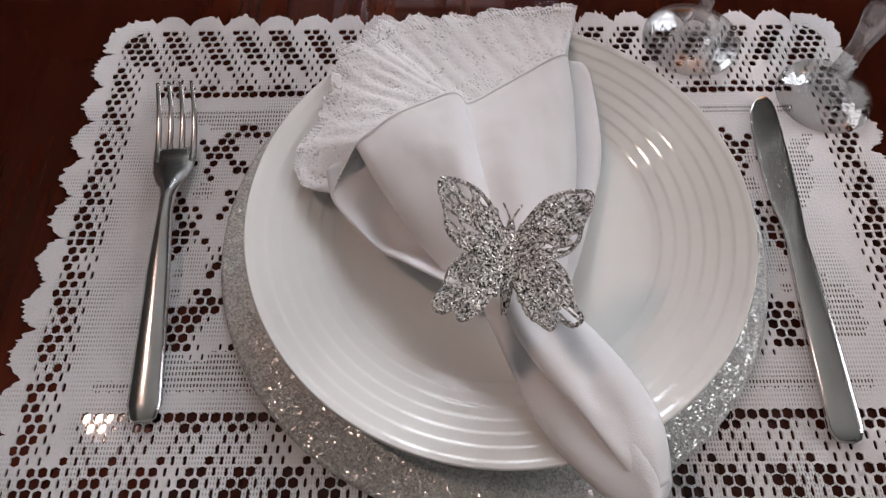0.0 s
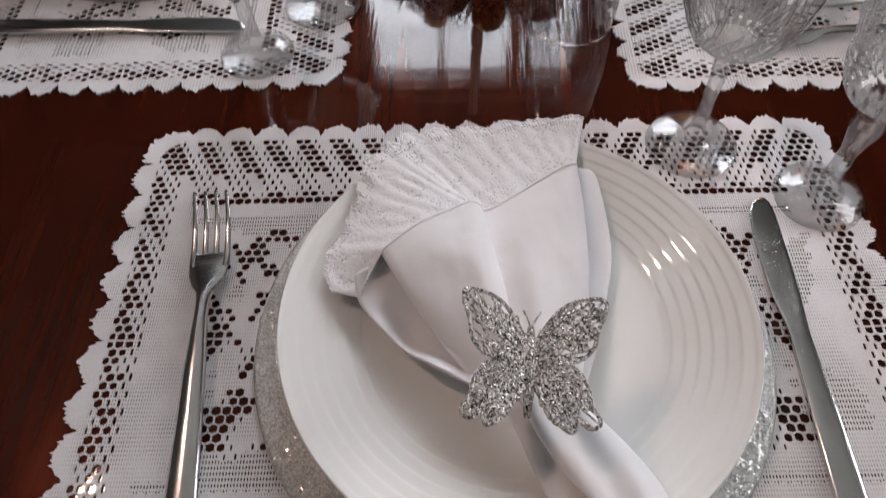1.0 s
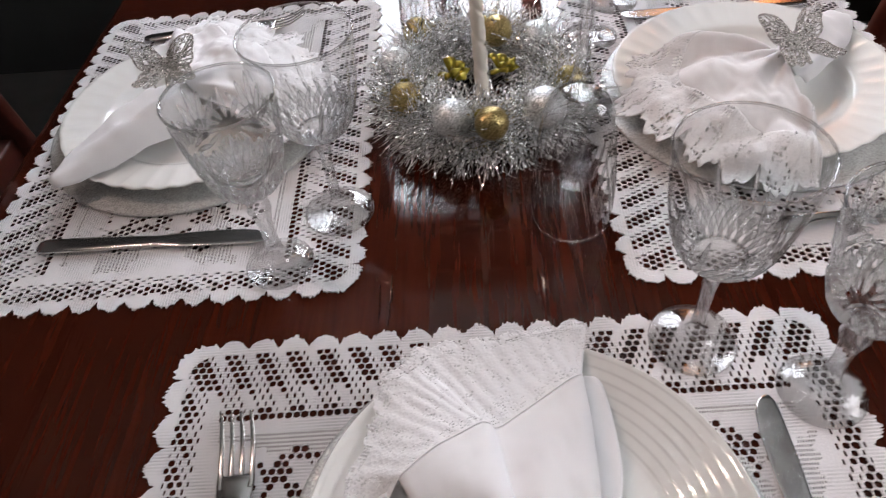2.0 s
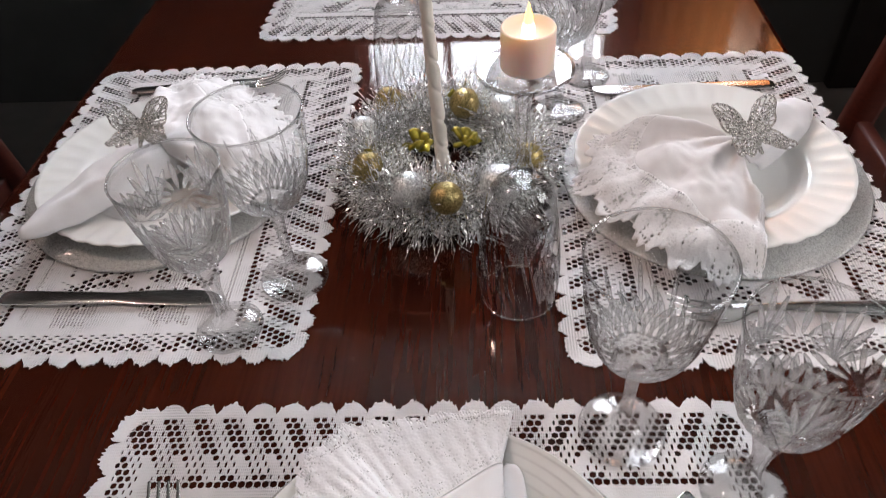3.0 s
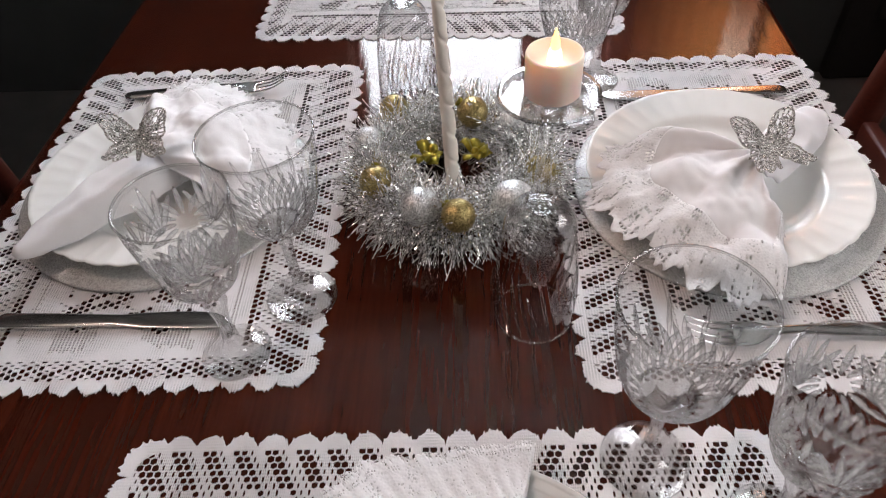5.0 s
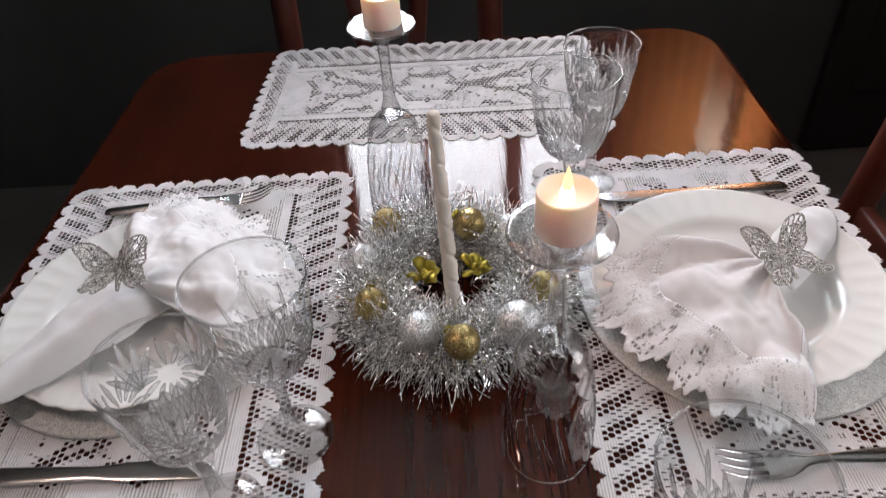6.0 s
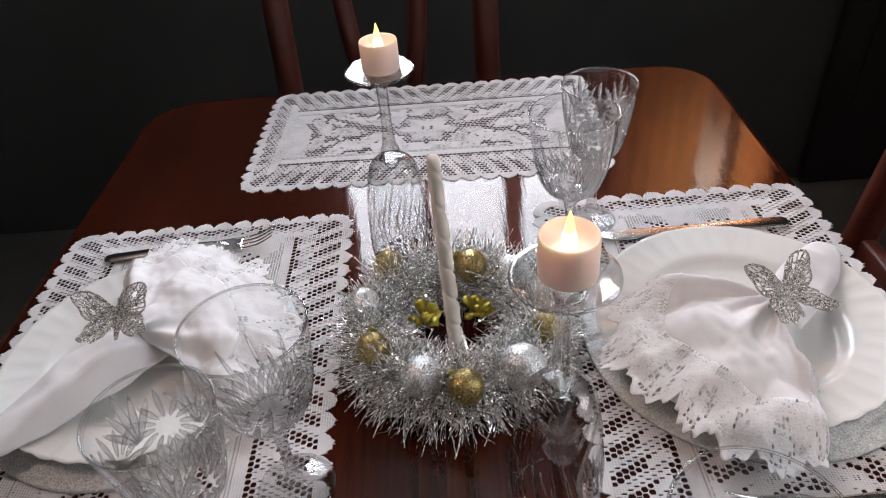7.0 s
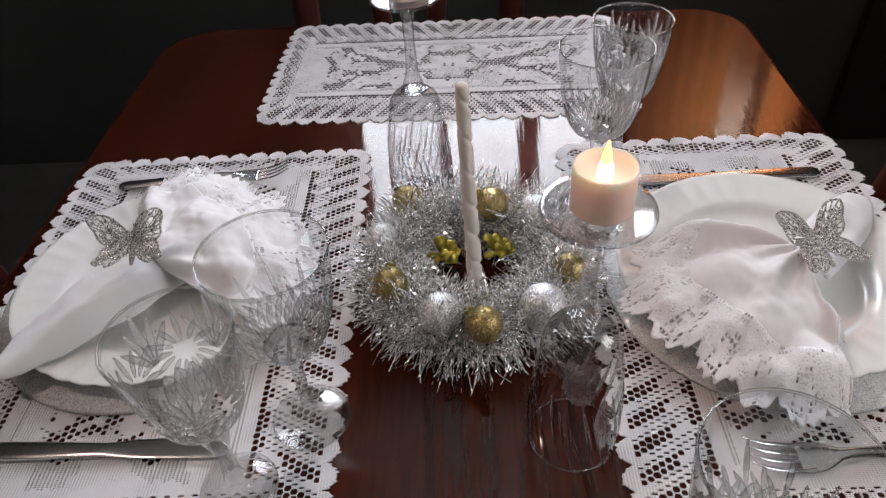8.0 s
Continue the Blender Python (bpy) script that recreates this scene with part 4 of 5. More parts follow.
def draped_napkin(ring, fan, tongue, seed):
    """A soft napkin drawn through a ring: a lumpy fan with a lace edge, and a plain tongue on the other side."""
    rnd = random.Random(seed)
    nap = thing("napkin", pose(0, 0, TOP), "white cotton napkin with lace edge, gathered through a ring", "napkin", "napkins on the plates")
    c = Vector((ring[0], ring[1], 0.040))
    edge = smooth_line(fan, 8)
    mid = along(edge, 0.5) - c
    ahead = Vector((mid.x, mid.y, 0)).normalized()
    across = Vector((ahead.y, -ahead.x, 0))
    if (along(edge, 1.0) - along(edge, 0.0)).dot(across) < 0:
        across = -across
    folds = [(f + rnd.uniform(-0.04, 0.04), rnd.uniform(0.045, 0.07), h) for f, h in ((0.14, 0.018), (0.40, 0.006), (0.62, 0.009), (0.86, 0.009))]

    def sheet(u, s):
        root = c + across * (u - 0.5) * 0.036 + Vector((0, 0, 0.012 * math.sin(math.pi * u) + 0.003 * math.sin(u * 26)))
        e = along(edge, min(max(u, 0), 1))
        p = root.lerp(e, s)
        body = math.sin(math.pi * min(1.0, 0.08 + 0.92 * s)) if s < 1 else 0.0
        ridge = sum(h * math.exp(-((u + 0.05 * math.sin(3 * s + seed) - f) / w) ** 2) for f, w, h in folds)
        p.z += ridge * (0.30 + 0.70 * body) * (1 - 0.35 * s) + 0.010 * body * math.sin(math.pi * u)
        lump = noise.noise(Vector((p.x * 30, p.y * 30, seed))) * 0.008 + abs(noise.noise(Vector((p.x * 21 + 3, p.y * 21, seed + 2)))) * 0.014 + noise.noise(Vector((p.x * 120, p.y * 120, seed + 4))) * 0.0018
        p.z += lump * min(1, s * 2.5)
        p.z = max(p.z, 0.0245 if s < 0.9 else 0.018)
        return p
    lace_from = 0.66
    cloth = part("cloth", grid([[sheet(j / 72, k / 34 * (lace_from + 0.01)) for j in range(73)] for k in range(35)]), LINEN, nap)
    sd = cloth.modifiers.new("thick", "SOLIDIFY")
    sd.thickness, sd.offset = 0.0016, 0
    # lace edge: frayed scallops with clusters of openings
    scallops = 9

    def lace_at(u, r):
        u = min(max(u, 0.0), 1.0)
        reach = 0.95 + 0.13 * abs(math.sin(math.pi * (u * scallops + 0.3 * math.sin(9 * u)))) ** 0.7 + (0.022 * math.sin(u * 260 + 3 * math.sin(u * 31)) if r > 0.9 else 0)
        p = sheet(u, lace_from + (reach - lace_from) * r)
        return p + Vector((0, 0, 0.0007 + 0.0008 * noise.noise(Vector((u * 55, r * 9, seed)))))

    def open_at(u, r):
        ph = (u * scallops + 0.3 * math.sin(9 * u)) % 1.0
        x, y = (ph - 0.5) * 1.5, r - 0.62
        petal = abs(math.hypot(x, y) - 0.27 - 0.06 * math.cos(5 * math.atan2(y, x))) < 0.07
        band = r < 0.14 and noise.noise(Vector((u * 26, 2, seed))) > 0.1
        if not (petal or band) or noise.noise(Vector((u * 7, r * 2, seed + 4))) < -0.22:
            return 0
        return 0.7
    lace_strip(nap, lace_at, 120, 11, open_at, rnd)
    # tongue
    line = smooth_line(tongue, 8)
    back = along(line, 0.5) - c
    back = Vector((back.x, back.y, 0)).normalized()
    wide = Vector((back.y, -back.x, 0))
    if (along(line, 1.0) - along(line, 0.0)).dot(wide) < 0:
        wide = -wide
    rows = []
    for k in range(29):
        s = k / 28
        row = []
        for j in range(41):
            u = j / 40
            root = c + wide * (u - 0.5) * 0.036 + Vector((0, 0, 0.010 * math.sin(math.pi * u)))
            p = root.lerp(along(line, u), s)
            swell = math.sin(math.pi * s)
            p.z += swell * (0.010 * math.sin(math.pi * u) + 0.005 * math.sin(u * 11 + seed + 2 * s))
            p.z += (noise.noise(Vector((p.x * 45, p.y * 45, seed + 9))) * 0.004) * min(1, 3 * s)
            p.z = max(p.z, 0.024)
            row.append(p)
        rows.append(row)
    tg = part("tongue", grid(rows), LINEN, nap)
    sd = tg.modifiers.new("thick", "SOLIDIFY")
    sd.thickness, sd.offset = 0.002, 0
    return nap


def butterfly_ring(m, fold, seed, stand=0.0, curls=95):
    """A napkin ring with a butterfly of glittered wire; fold: degrees by which the wings rise, stand: how far the upper pair is bent up."""
    rnd = random.Random(seed)
    b = thing("napkin_ring", m, "silver glitter wire butterfly napkin ring round the napkin", "napkin ring", "butterfly napkin rings")
    part("band", tube([(0.019 * math.cos(a) * 1.15, 0, -0.012 + 0.016 * math.sin(a)) for a in [2 * math.pi * k / 28 for k in range(28)]], 0.0013, 6, True), WIRE, b)
    part("body", tube(smooth_line([(0, 0.021, 0.006), (0, 0.012, 0.0075), (0, 0.0, 0.0075), (0, -0.014, 0.006), (0, -0.024, 0.004)], 4),
                      lambda f: 0.0012 + 0.0022 * math.sin(math.pi * min(1, f * 0.9 + 0.05)), 8), WIRE, b)
    for sx in (-1, 1):
        part("antenna", tube(smooth_line([(0, 0.02, 0.007), (sx * 0.002, 0.024, 0.009), (sx * 0.0045, 0.028, 0.010)], 5), 0.0005, 5), WIRE, b)
    shapes = {
        "upper_wing": [(0.001, 0.006), (0.006, 0.018), (0.015, 0.029), (0.026, 0.034), (0.036, 0.033), (0.0365, 0.026), (0.033, 0.018), (0.031, 0.009), (0.024, 0.003), (0.012, 0.001)],
        "lower_wing": [(0.001, 0.0), (0.012, 0.002), (0.022, -0.001), (0.028, -0.009), (0.030, -0.018), (0.034, -0.026), (0.030, -0.029), (0.024, -0.026), (0.021, -0.031), (0.013, -0.026), (0.009, -0.020), (0.003, -0.010)],
    }
    for sx in (-1, 1):
        rise = math.radians(fold)
        for name, outline in shapes.items():
            line = smooth_line([(x, y, 0) for x, y in outline], 5, True)

            def place(x, y):
                up = math.radians(stand) if name == "upper_wing" else 0.0
                z = x * math.sin(rise) + 0.0012 * math.sin(x * 160)
                return (sx * x * math.cos(rise), y * math.cos(up) - z * math.sin(up), 0.008 + z * math.cos(up) + y * math.sin(up))
            bm = tube([place(p.x, p.y) for p in line], 0.0011, 5, True)
            root = Vector((0.001, 0.003 if name == "upper_wing" else -0.001, 0))
            for k in range(2, len(line) - 2, 3):
                tip = line[k]
                mid = root.lerp(tip, 0.5) + Vector((rnd.uniform(-1, 1), rnd.uniform(-1, 1), 0)) * 0.0022
                tube([place(p.x, p.y) for p in smooth_line([root, mid, tip], 4)], 0.0007, 4, False, bm)
            for f in (0.42, 0.74):
                inner = [root.lerp(p, f * (1 + 0.08 * math.sin(i * 1.9))) for i, p in enumerate(line)]
                tube([place(p.x, p.y) for p in inner[::2]], 0.0007, 4, True, bm)
            for _ in range(curls):
                q = root.lerp(rnd.choice(line), rnd.uniform(0.25, 0.94))
                rr = rnd.uniform(0.0012, 0.0026)
                tube([place(q.x + rr * math.cos(a), q.y + rr * math.sin(a)) for a in [2 * math.pi * i / 8 for i in range(8)]], 0.0007, 4, True, bm)
            part(name, bm, WIRE, b)
    return b


# ---- cutlery ----
def fork(m):
    """Its tines point to +y; the origin is the middle of its length on the cloth."""
    f = thing("fork", m, "polished stainless steel table fork lying on the mat", "fork", "forks")
    rows = []
    for y, w, z, t in ((-0.103, 0.004, 0.003, 0.001), (-0.101, 0.0068, 0.003, 0.0014), (-0.094, 0.0088, 0.0032, 0.0018), (-0.06, 0.0078, 0.0048, 0.002), (-0.02, 0.0065, 0.0075, 0.002),
                       (0.012, 0.0044, 0.0085, 0.0022), (0.024, 0.0046, 0.0082, 0.0022), (0.030, 0.0056, 0.0076, 0.0019), (0.036, 0.0090, 0.0068, 0.0015), (0.043, 0.0116, 0.0055, 0.0012), (0.052, 0.0127, 0.0047, 0.0010), (0.058, 0.0127, 0.0047, 0.0008), (0.060, 0.0120, 0.0047, 0.0003)):
        rows.append([(w * math.cos(a), y, z + t * math.sin(a) - 0.35 * t * math.cos(2 * a)) for a in [2 * math.pi * k / 16 for k in range(16)]])
    bm = grid(rows, closed_v=True)
    bm.verts.ensure_lookup_table()
    bm.faces.new(bm.verts[:16]), bm.faces.new(bm.verts[-16:])
    part("handle", bm, STEEL, f)
    for x in (-0.0105, -0.0035, 0.0035, 0.0105):
        rows = []
        for p, q in [(p, i / 18) for i, p in enumerate(smooth_line([(x * 0.94, 0.050, 0.0048), (x, 0.062, 0.0048), (x, 0.081, 0.0092), (x * 0.96, 0.0985, 0.0185)], 6))]:
            wide, deep = 0.0022 - 0.0011 * q ** 1.6, 0.0011 - 0.0004 * q
            rows.append([(p.x + wide * math.cos(a), p.y, p.z + deep * math.sin(a)) for a in [2 * math.pi * i / 10 for i in range(10)]])
        bm = grid(rows, closed_v=True)
        bm.verts.ensure_lookup_table()
        bm.faces.new(bm.verts[-10:])
        part("tine", bm, STEEL, f)
    return f


def knife(m):
    """Its blade points to +y."""
    k = thing("knife", m, "polished stainless steel table knife lying on the mat", "knife", "knives")
    def blank(name, stations, cap, label=""):
        rows = []
        for y, left, right, t in stations:
            mid, half = (left + right) / 2, (right - left) / 2
            rows.append([(mid + half * math.copysign(abs(math.cos(a)) ** 0.55, math.cos(a)), y, 0.0032 + t * math.copysign(abs(math.sin(a)) ** 0.35, math.sin(a))) for a in [2 * math.pi * i / 24 for i in range(24)]])
        bm = grid(rows, closed_v=True)
        bm.verts.ensure_lookup_table()
        bm.faces.new(bm.verts[:24] if cap == 0 else bm.verts[-24:])
        part(name, bm, STEEL, k, label)
    blank("handle", ((-0.105, -0.003, 0.003, 0.0010), (-0.1035, -0.0062, 0.0062, 0.0018), (-0.098, -0.0083, 0.0083, 0.0024), (-0.05, -0.0078, 0.0078, 0.0027), (-0.012, -0.0064, 0.0064, 0.0027), (0.006, -0.0058, 0.0058, 0.0022)), 0)
    blank("blade", ((0.006, -0.0058, 0.0058, 0.0022), (0.016, -0.0066, 0.0066, 0.0017), (0.030, -0.0088, 0.0078, 0.0011), (0.055, -0.0098, 0.0084, 0.0010), (0.080, -0.0096, 0.0086, 0.0009), (0.093, -0.0078, 0.0084, 0.0008),
                    (0.101, -0.0040, 0.0074, 0.0007), (0.105, 0.001, 0.0052, 0.0005), (0.1058, 0.0028, 0.0034, 0.0001)), 1, "flat polished blade")
    return k


# ---- glasses ----
def radius_at(line, z):
    """The radius of a bowl's outer line at a height."""
    for p, q in zip(line, line[1:]):
        lo, hi = (p, q) if p.y <= q.y else (q, p)
        if lo.y <= z <= hi.y and hi.y > lo.y:
            return lo.x + (hi.x - lo.x) * (z - lo.y) / (hi.y - lo.y)
    return line[-1].x


def leaf_cut(bm, line, a0, z0, a1, z1, width, depth=0.0009, swirl=0.0):
    """One leaf-shaped facet on a bowl, from (angle, height) to (angle, height): a closed lens with a ridge."""
    top, low = [], []
    steps = 7
    for i in range(steps + 1):
        t = i / steps
        z, a = z0 + (z1 - z0) * t, a0 + (a1 - a0) * t + swirl * math.sin(math.pi * t)
        w = width * max(0.06, math.sin(math.pi * (0.06 + 0.88 * t)) ** 0.8)
        r = radius_at(line, z)
        du, dz = (a1 - a0) * r, z1 - z0
        ln = math.hypot(du, dz) or 1
        row, row2 = [], []
        for k, h in ((-1, 0.0), (-0.4, 0.75), (0.4, 0.75), (1, 0.0)):
            zz = z + du / ln * w * k * -1
            rr = max(radius_at(line, zz), 0.002)
            aa = a + dz / ln * w * k / rr
            ro = rr + 0.0001 + depth * h * math.sin(math.pi * (0.1 + 0.8 * t))
            ri = rr - 0.0004
            row.append((ro * math.cos(aa), ro * math.sin(aa), zz))
            row2.append((ri * math.cos(aa), ri * math.sin(aa), zz))
        top.append(row), low.append(row2)
    rows = [t_ + list(reversed(l_)) for t_, l_ in zip(top, low)]
    base = len(bm.verts)
    grid(rows, closed_v=True, bm=bm)
    bm.verts.ensure_lookup_table()
    bm.faces.new(bm.verts[base:base + 8])
    bm.faces.new(bm.verts[-8:])


def bowl_shell(line, n=96):
    """A thin bowl with a rounded lip and a thick bottom."""
    lip, zl = line[-1].x, line[-1].y
    prof = [(p.x, p.y) for p in line]
    bead = [(lip + 0.0004, zl + 0.0004), (lip + 0.0002, zl + 0.0011), (lip - 0.0006, zl + 0.0011), (lip - 0.0010, zl + 0.0004), (lip - 0.0011, zl - 0.004)]
    return lathe(prof + bead, n)


def goblet(m):
    """A wine goblet with swirling flutes cut in the lower bowl."""
    g = thing("wine_goblet", m, "clear crystal wine goblet with swirling cut bowl", "wine glass", "wine goblets")
    foot = [(0, 0), (0.0300, 0), (0.0315, 0.0012), (0.0312, 0.0024), (0.024, 0.004), (0.013, 0.0065), (0.007, 0.011), (0.005, 0.02), (0.0043, 0.042), (0.005, 0.066), (0.0066, 0.078), (0.0095, 0.0850)]
    part("foot", lathe(foot + [(0.0155, 0.0900), (0.0185, 0.0930), (0.0150, 0.0938), (0.008, 0.0920), (0, 0.0913)], 64), GLASS, g)
    out = [(0, 0.0865), (0.008, 0.087), (0.0165, 0.0900), (0.0240, 0.0960), (0.0290, 0.1040), (0.0328, 0.113), (0.0358, 0.124), (0.0382, 0.138), (0.0400, 0.152), (0.0413, 0.166), (0.0422, 0.179)]
    line = smooth_line([(r, z, 0) for r, z in out], 4)
    bowl = part("bowl", bowl_shell(line), THIN, g, "thin clear bowl")
    part("lip", tube([(line[-1].x * math.cos(a), line[-1].x * math.sin(a), 0.1795) for a in [2 * math.pi * k / 72 for k in range(72)]], 0.0009, 8, True), GLASS, bowl)
    bm = bmesh.new()
    for k in range(24):
        a = 2 * math.pi * k / 24
        leaf_cut(bm, line, a + 0.13, 0.0905, a - 0.2, 0.112, 0.0024, 0.0011)
        leaf_cut(bm, line, a, 0.0905, a + 0.45, 0.117, 0.0021, 0.0010)
    tagged(part("base_cut", bm, CUT, bowl, "sparkling cuts round the bottom of the bowl"), kind="stuff")
    bm = bmesh.new()
    for k in range(20):
        a = 2 * math.pi * k / 20
        leaf_cut(bm, line, a, 0.104, a + 0.14, 0.140 - 0.016 * (k % 2), 0.0017, 0.0007)
    tagged(part("flute_cut", bm, SWIRL, bowl, "cut flutes round the bowl"), kind="stuff")
    return g


def cut_glass(m):
    """A smaller stemmed glass with starburst cuts."""
    g = thing("cut_glass", m, "clear crystal stemmed glass with starburst cuts", "wine glass", "cut crystal glasses")
    foot = [(0, 0), (0.0275, 0), (0.029, 0.0012), (0.0287, 0.0024), (0.020, 0.0045), (0.012, 0.008), (0.0078, 0.015), (0.006, 0.030), (0.0056, 0.046), (0.0075, 0.058), (0.0100, 0.067), (0.0088, 0.075), (0.0115, 0.083)]

    def facet(a, i, r, z):
        return r * (1 - 0.05 * abs(math.sin(a * 3))) if 0.01 < z < 0.080 else r
    part("foot", lathe(foot + [(0.006, 0.0855), (0, 0.0865)], 60, facet), GLASS, g)
    out = [(0, 0.085), (0.011, 0.086), (0.0200, 0.0905), (0.0250, 0.097), (0.0283, 0.106), (0.0308, 0.117), (0.0334, 0.132), (0.0356, 0.147), (0.0374, 0.160), (0.0386, 0.171)]
    line = smooth_line([(r, z, 0) for r, z in out], 5)
    bowl = part("bowl", bowl_shell(line), THIN, g, "thin clear bowl")
    part("lip", tube([(line[-1].x * math.cos(a), line[-1].x * math.sin(a), 0.1715) for a in [2 * math.pi * k / 72 for k in range(72)]], 0.0010, 8, True), GLASS, bowl)
    bm = bmesh.new()
    for k in range(5):
        a0 = 2 * math.pi * k / 5
        r = radius_at(line, 0.124)
        fan = [(radians(-18 + 27 * j), 0.031 - 0.0018 * abs(j - 4) - 0.004 * (j % 2), 0.0021) for j in range(9)] + [(radians(228 + 28 * j), 0.020, 0.0018) for j in range(4)]
        for psi, reach, wide in fan:
            leaf_cut(bm, line, a0 + 0.008 * math.cos(psi) / r, 0.124 + 0.008 * math.sin(psi), a0 + reach * math.cos(psi) / r, 0.124 + reach * math.sin(psi), wide, 0.0013)
        for j in range(5):
            lean = (j - 2) * 0.16
            leaf_cut(bm, line, a0 + math.pi / 5 + lean * 0.15, 0.124, a0 + math.pi / 5 + lean * 1.5, 0.166 - 0.008 * abs(j - 2), 0.0027, 0.0012)
        for j in range(4):
            b0 = a0 + 2 * math.pi / 5 * j / 4
            leaf_cut(bm, line, b0, 0.089, b0 + 0.3, 0.113, 0.0028, 0.0012)
            leaf_cut(bm, line, b0 + 0.3, 0.089, b0, 0.113, 0.0028, 0.0012)
    tagged(part("starburst_cut", bm, CUT, bowl, "starburst cuts round the bowl"), kind="stuff")
    return g


def flute_candlestick(m):
    """A champagne flute turned upside down, its foot on top."""
    g = thing("upturned_flute", m, "clear glass flute turned upside down as a candle stand", "glass", "upturned flutes")
    out = [(0.0085, 0.1300), (0.0135, 0.1284), (0.0188, 0.1250), (0.0240, 0.1190), (0.0270, 0.1095), (0.0283, 0.100), (0.0305, 0.085), (0.0328, 0.055), (0.0338, 0.025), (0.0330, 0.0015)]
    line = smooth_line([(r, z, 0) for r, z in out], 5)
    prof = [(p.x, p.y) for p in line]
    bowl = part("bowl", lathe([(0, 0.1300)] + prof + [(0.0327, 0.0004), (0.0323, 0.0), (0.0316, 0.0005), (0.0314, 0.003)], 96), THIN, g, "thin clear bowl, rim down")
    part("lip", tube([(0.0322 * math.cos(a), 0.0322 * math.sin(a), 0.001) for a in [2 * math.pi * k / 72 for k in range(72)]], 0.0009, 8, True), GLASS, bowl)
    bm = bmesh.new()
    for k in range(26):
        a = 2 * math.pi * k / 26
        leaf_cut(bm, line, a, 0.004, a - 0.42, 0.082 - 0.012 * (k % 3), 0.0015, 0.0010)
    tagged(part("swirl_cut", bm, SWIRL, bowl, "swirling flutes round the bowl"), kind="stuff")
    wall = [(p.x + 0.0002, p.y) for p in line if p.y > 0.098]
    part("shoulder", lathe([(max(0.004, r - 0.0006), z + 0.0004) for r, z in wall] + [(r - 0.0024, z - 0.0020) for r, z in reversed(wall)] + [(max(0.004, wall[0][0] - 0.0006), wall[0][1] + 0.0004)], 72), THICK, bowl, "thick clear shoulder of the bowl")
    stem = [(0, 0.1262), (0.008, 0.1258), (0.0118, 0.1262), (0.0130, 0.1276), (0.0088, 0.1298), (0.0108, 0.134), (0.0090, 0.139), (0.0068, 0.145), (0.0056, 0.158), (0.0052, 0.18), (0.0056, 0.20), (0.0065, 0.211), (0.013, 0.215), (0.024, 0.2185), (0.032, 0.2205), (0.0332, 0.2215), (0.0328, 0.2235),
            (0.030, 0.2228), (0.012, 0.2222), (0, 0.222)]
    part("stem_and_foot", lathe(stem, 64), GLASS, g)
    return g


def tea_light(m):
    t = thing("tea_light", m, "peach battery tea light with glowing flame tip", "tea light", "tea lights on the flutes")
    part("body", lathe([(0, 0.0), (0.0170, 0.0), (0.0178, 0.001), (0.0178, 0.027), (0.0172, 0.0285), (0.0164, 0.028), (0.0152, 0.0235), (0.006, 0.021), (0, 0.0208)], 64), LED_BODY, t)
    part("core", lathe([(0, 0.0205), (0.0045, 0.0212), (0.0042, 0.027), (0.0035, 0.030), (0, 0.031)], 24), LED_CORE, t, "bright lit core")
    part("flame", lathe([(0, 0.027), (0.0023, 0.028), (0.0031, 0.031), (0.0026, 0.0355), (0.0013, 0.040), (0.0004, 0.0437), (0, 0.0442)], 20), FLAME, t, "amber flame tip")
    return t


# ---- place settings ----
NEAR, LEFT, RIGHT = pose(0.015, 0.190, 0), pose(-0.297, 0.643, 0, 0, 0, -90), pose(0.268, 0.633, 0, 0, 0, 90)
for base, fluted, label in ((NEAR, False, "round white china plate with ringed rim, on the charger"), (LEFT, True, "white china plate with fluted shell rim, on the charger"),
                            (RIGHT, True, "white china plate with fluted shell rim, on the charger")):
    charger(base @ pose(-0.002, -0.004, MAT))
    dinner_plate(base @ pose(0, 0, MAT + 0.0047), fluted, label)

napkin(NEAR @ pose(0, 0, TOP), 3)
draped_napkin((-0.298, 0.640), ((-0.345, 0.708, 0.026), (-0.336, 0.785, 0.027), (-0.287, 0.790, 0.030), (-0.238, 0.758, 0.032), (-0.193, 0.726, 0.030), (-0.155, 0.648, 0.028), (-0.156, 0.592, 0.026), (-0.184, 0.560, 0.027)),
              ((-0.345, 0.660, 0.024), (-0.384, 0.596, 0.027), (-0.402, 0.538, 0.030), (-0.385, 0.515, 0.029), (-0.322, 0.565, 0.027), (-0.258, 0.640, 0.024)), 5)
draped_napkin((0.281, 0.612), ((0.262, 0.650, 0.036), (0.215, 0.662, 0.044), (0.168, 0.652, 0.034), (0.145, 0.612, 0.028), (0.139, 0.575, 0.027), (0.168, 0.538, 0.025), (0.197, 0.502, 0.021), (0.232, 0.478, 0.018), (0.272, 0.474, 0.019), (0.292, 0.530, 0.030)),
              ((0.288, 0.645, 0.030), (0.330, 0.690, 0.032), (0.362, 0.712, 0.034), (0.384, 0.704, 0.034), (0.368, 0.662, 0.030), (0.310, 0.606, 0.026)), 9)
butterfly_ring(NEAR @ pose(0.001, -0.051, TOP + 0.064, 8, 3, -4) @ Matrix.Scale(0.96, 4), 20, 3)
butterfly_ring(pose(-0.303, 0.633, TOP + 0.063, 6, 0, 8) @ Matrix.Scale(0.90, 4), 14, 5, 56, 50)
butterfly_ring(pose(0.288, 0.607, TOP + 0.061, 8, 6, 22) @ Matrix.Scale(0.95, 4), 10, 9, 28, 50)

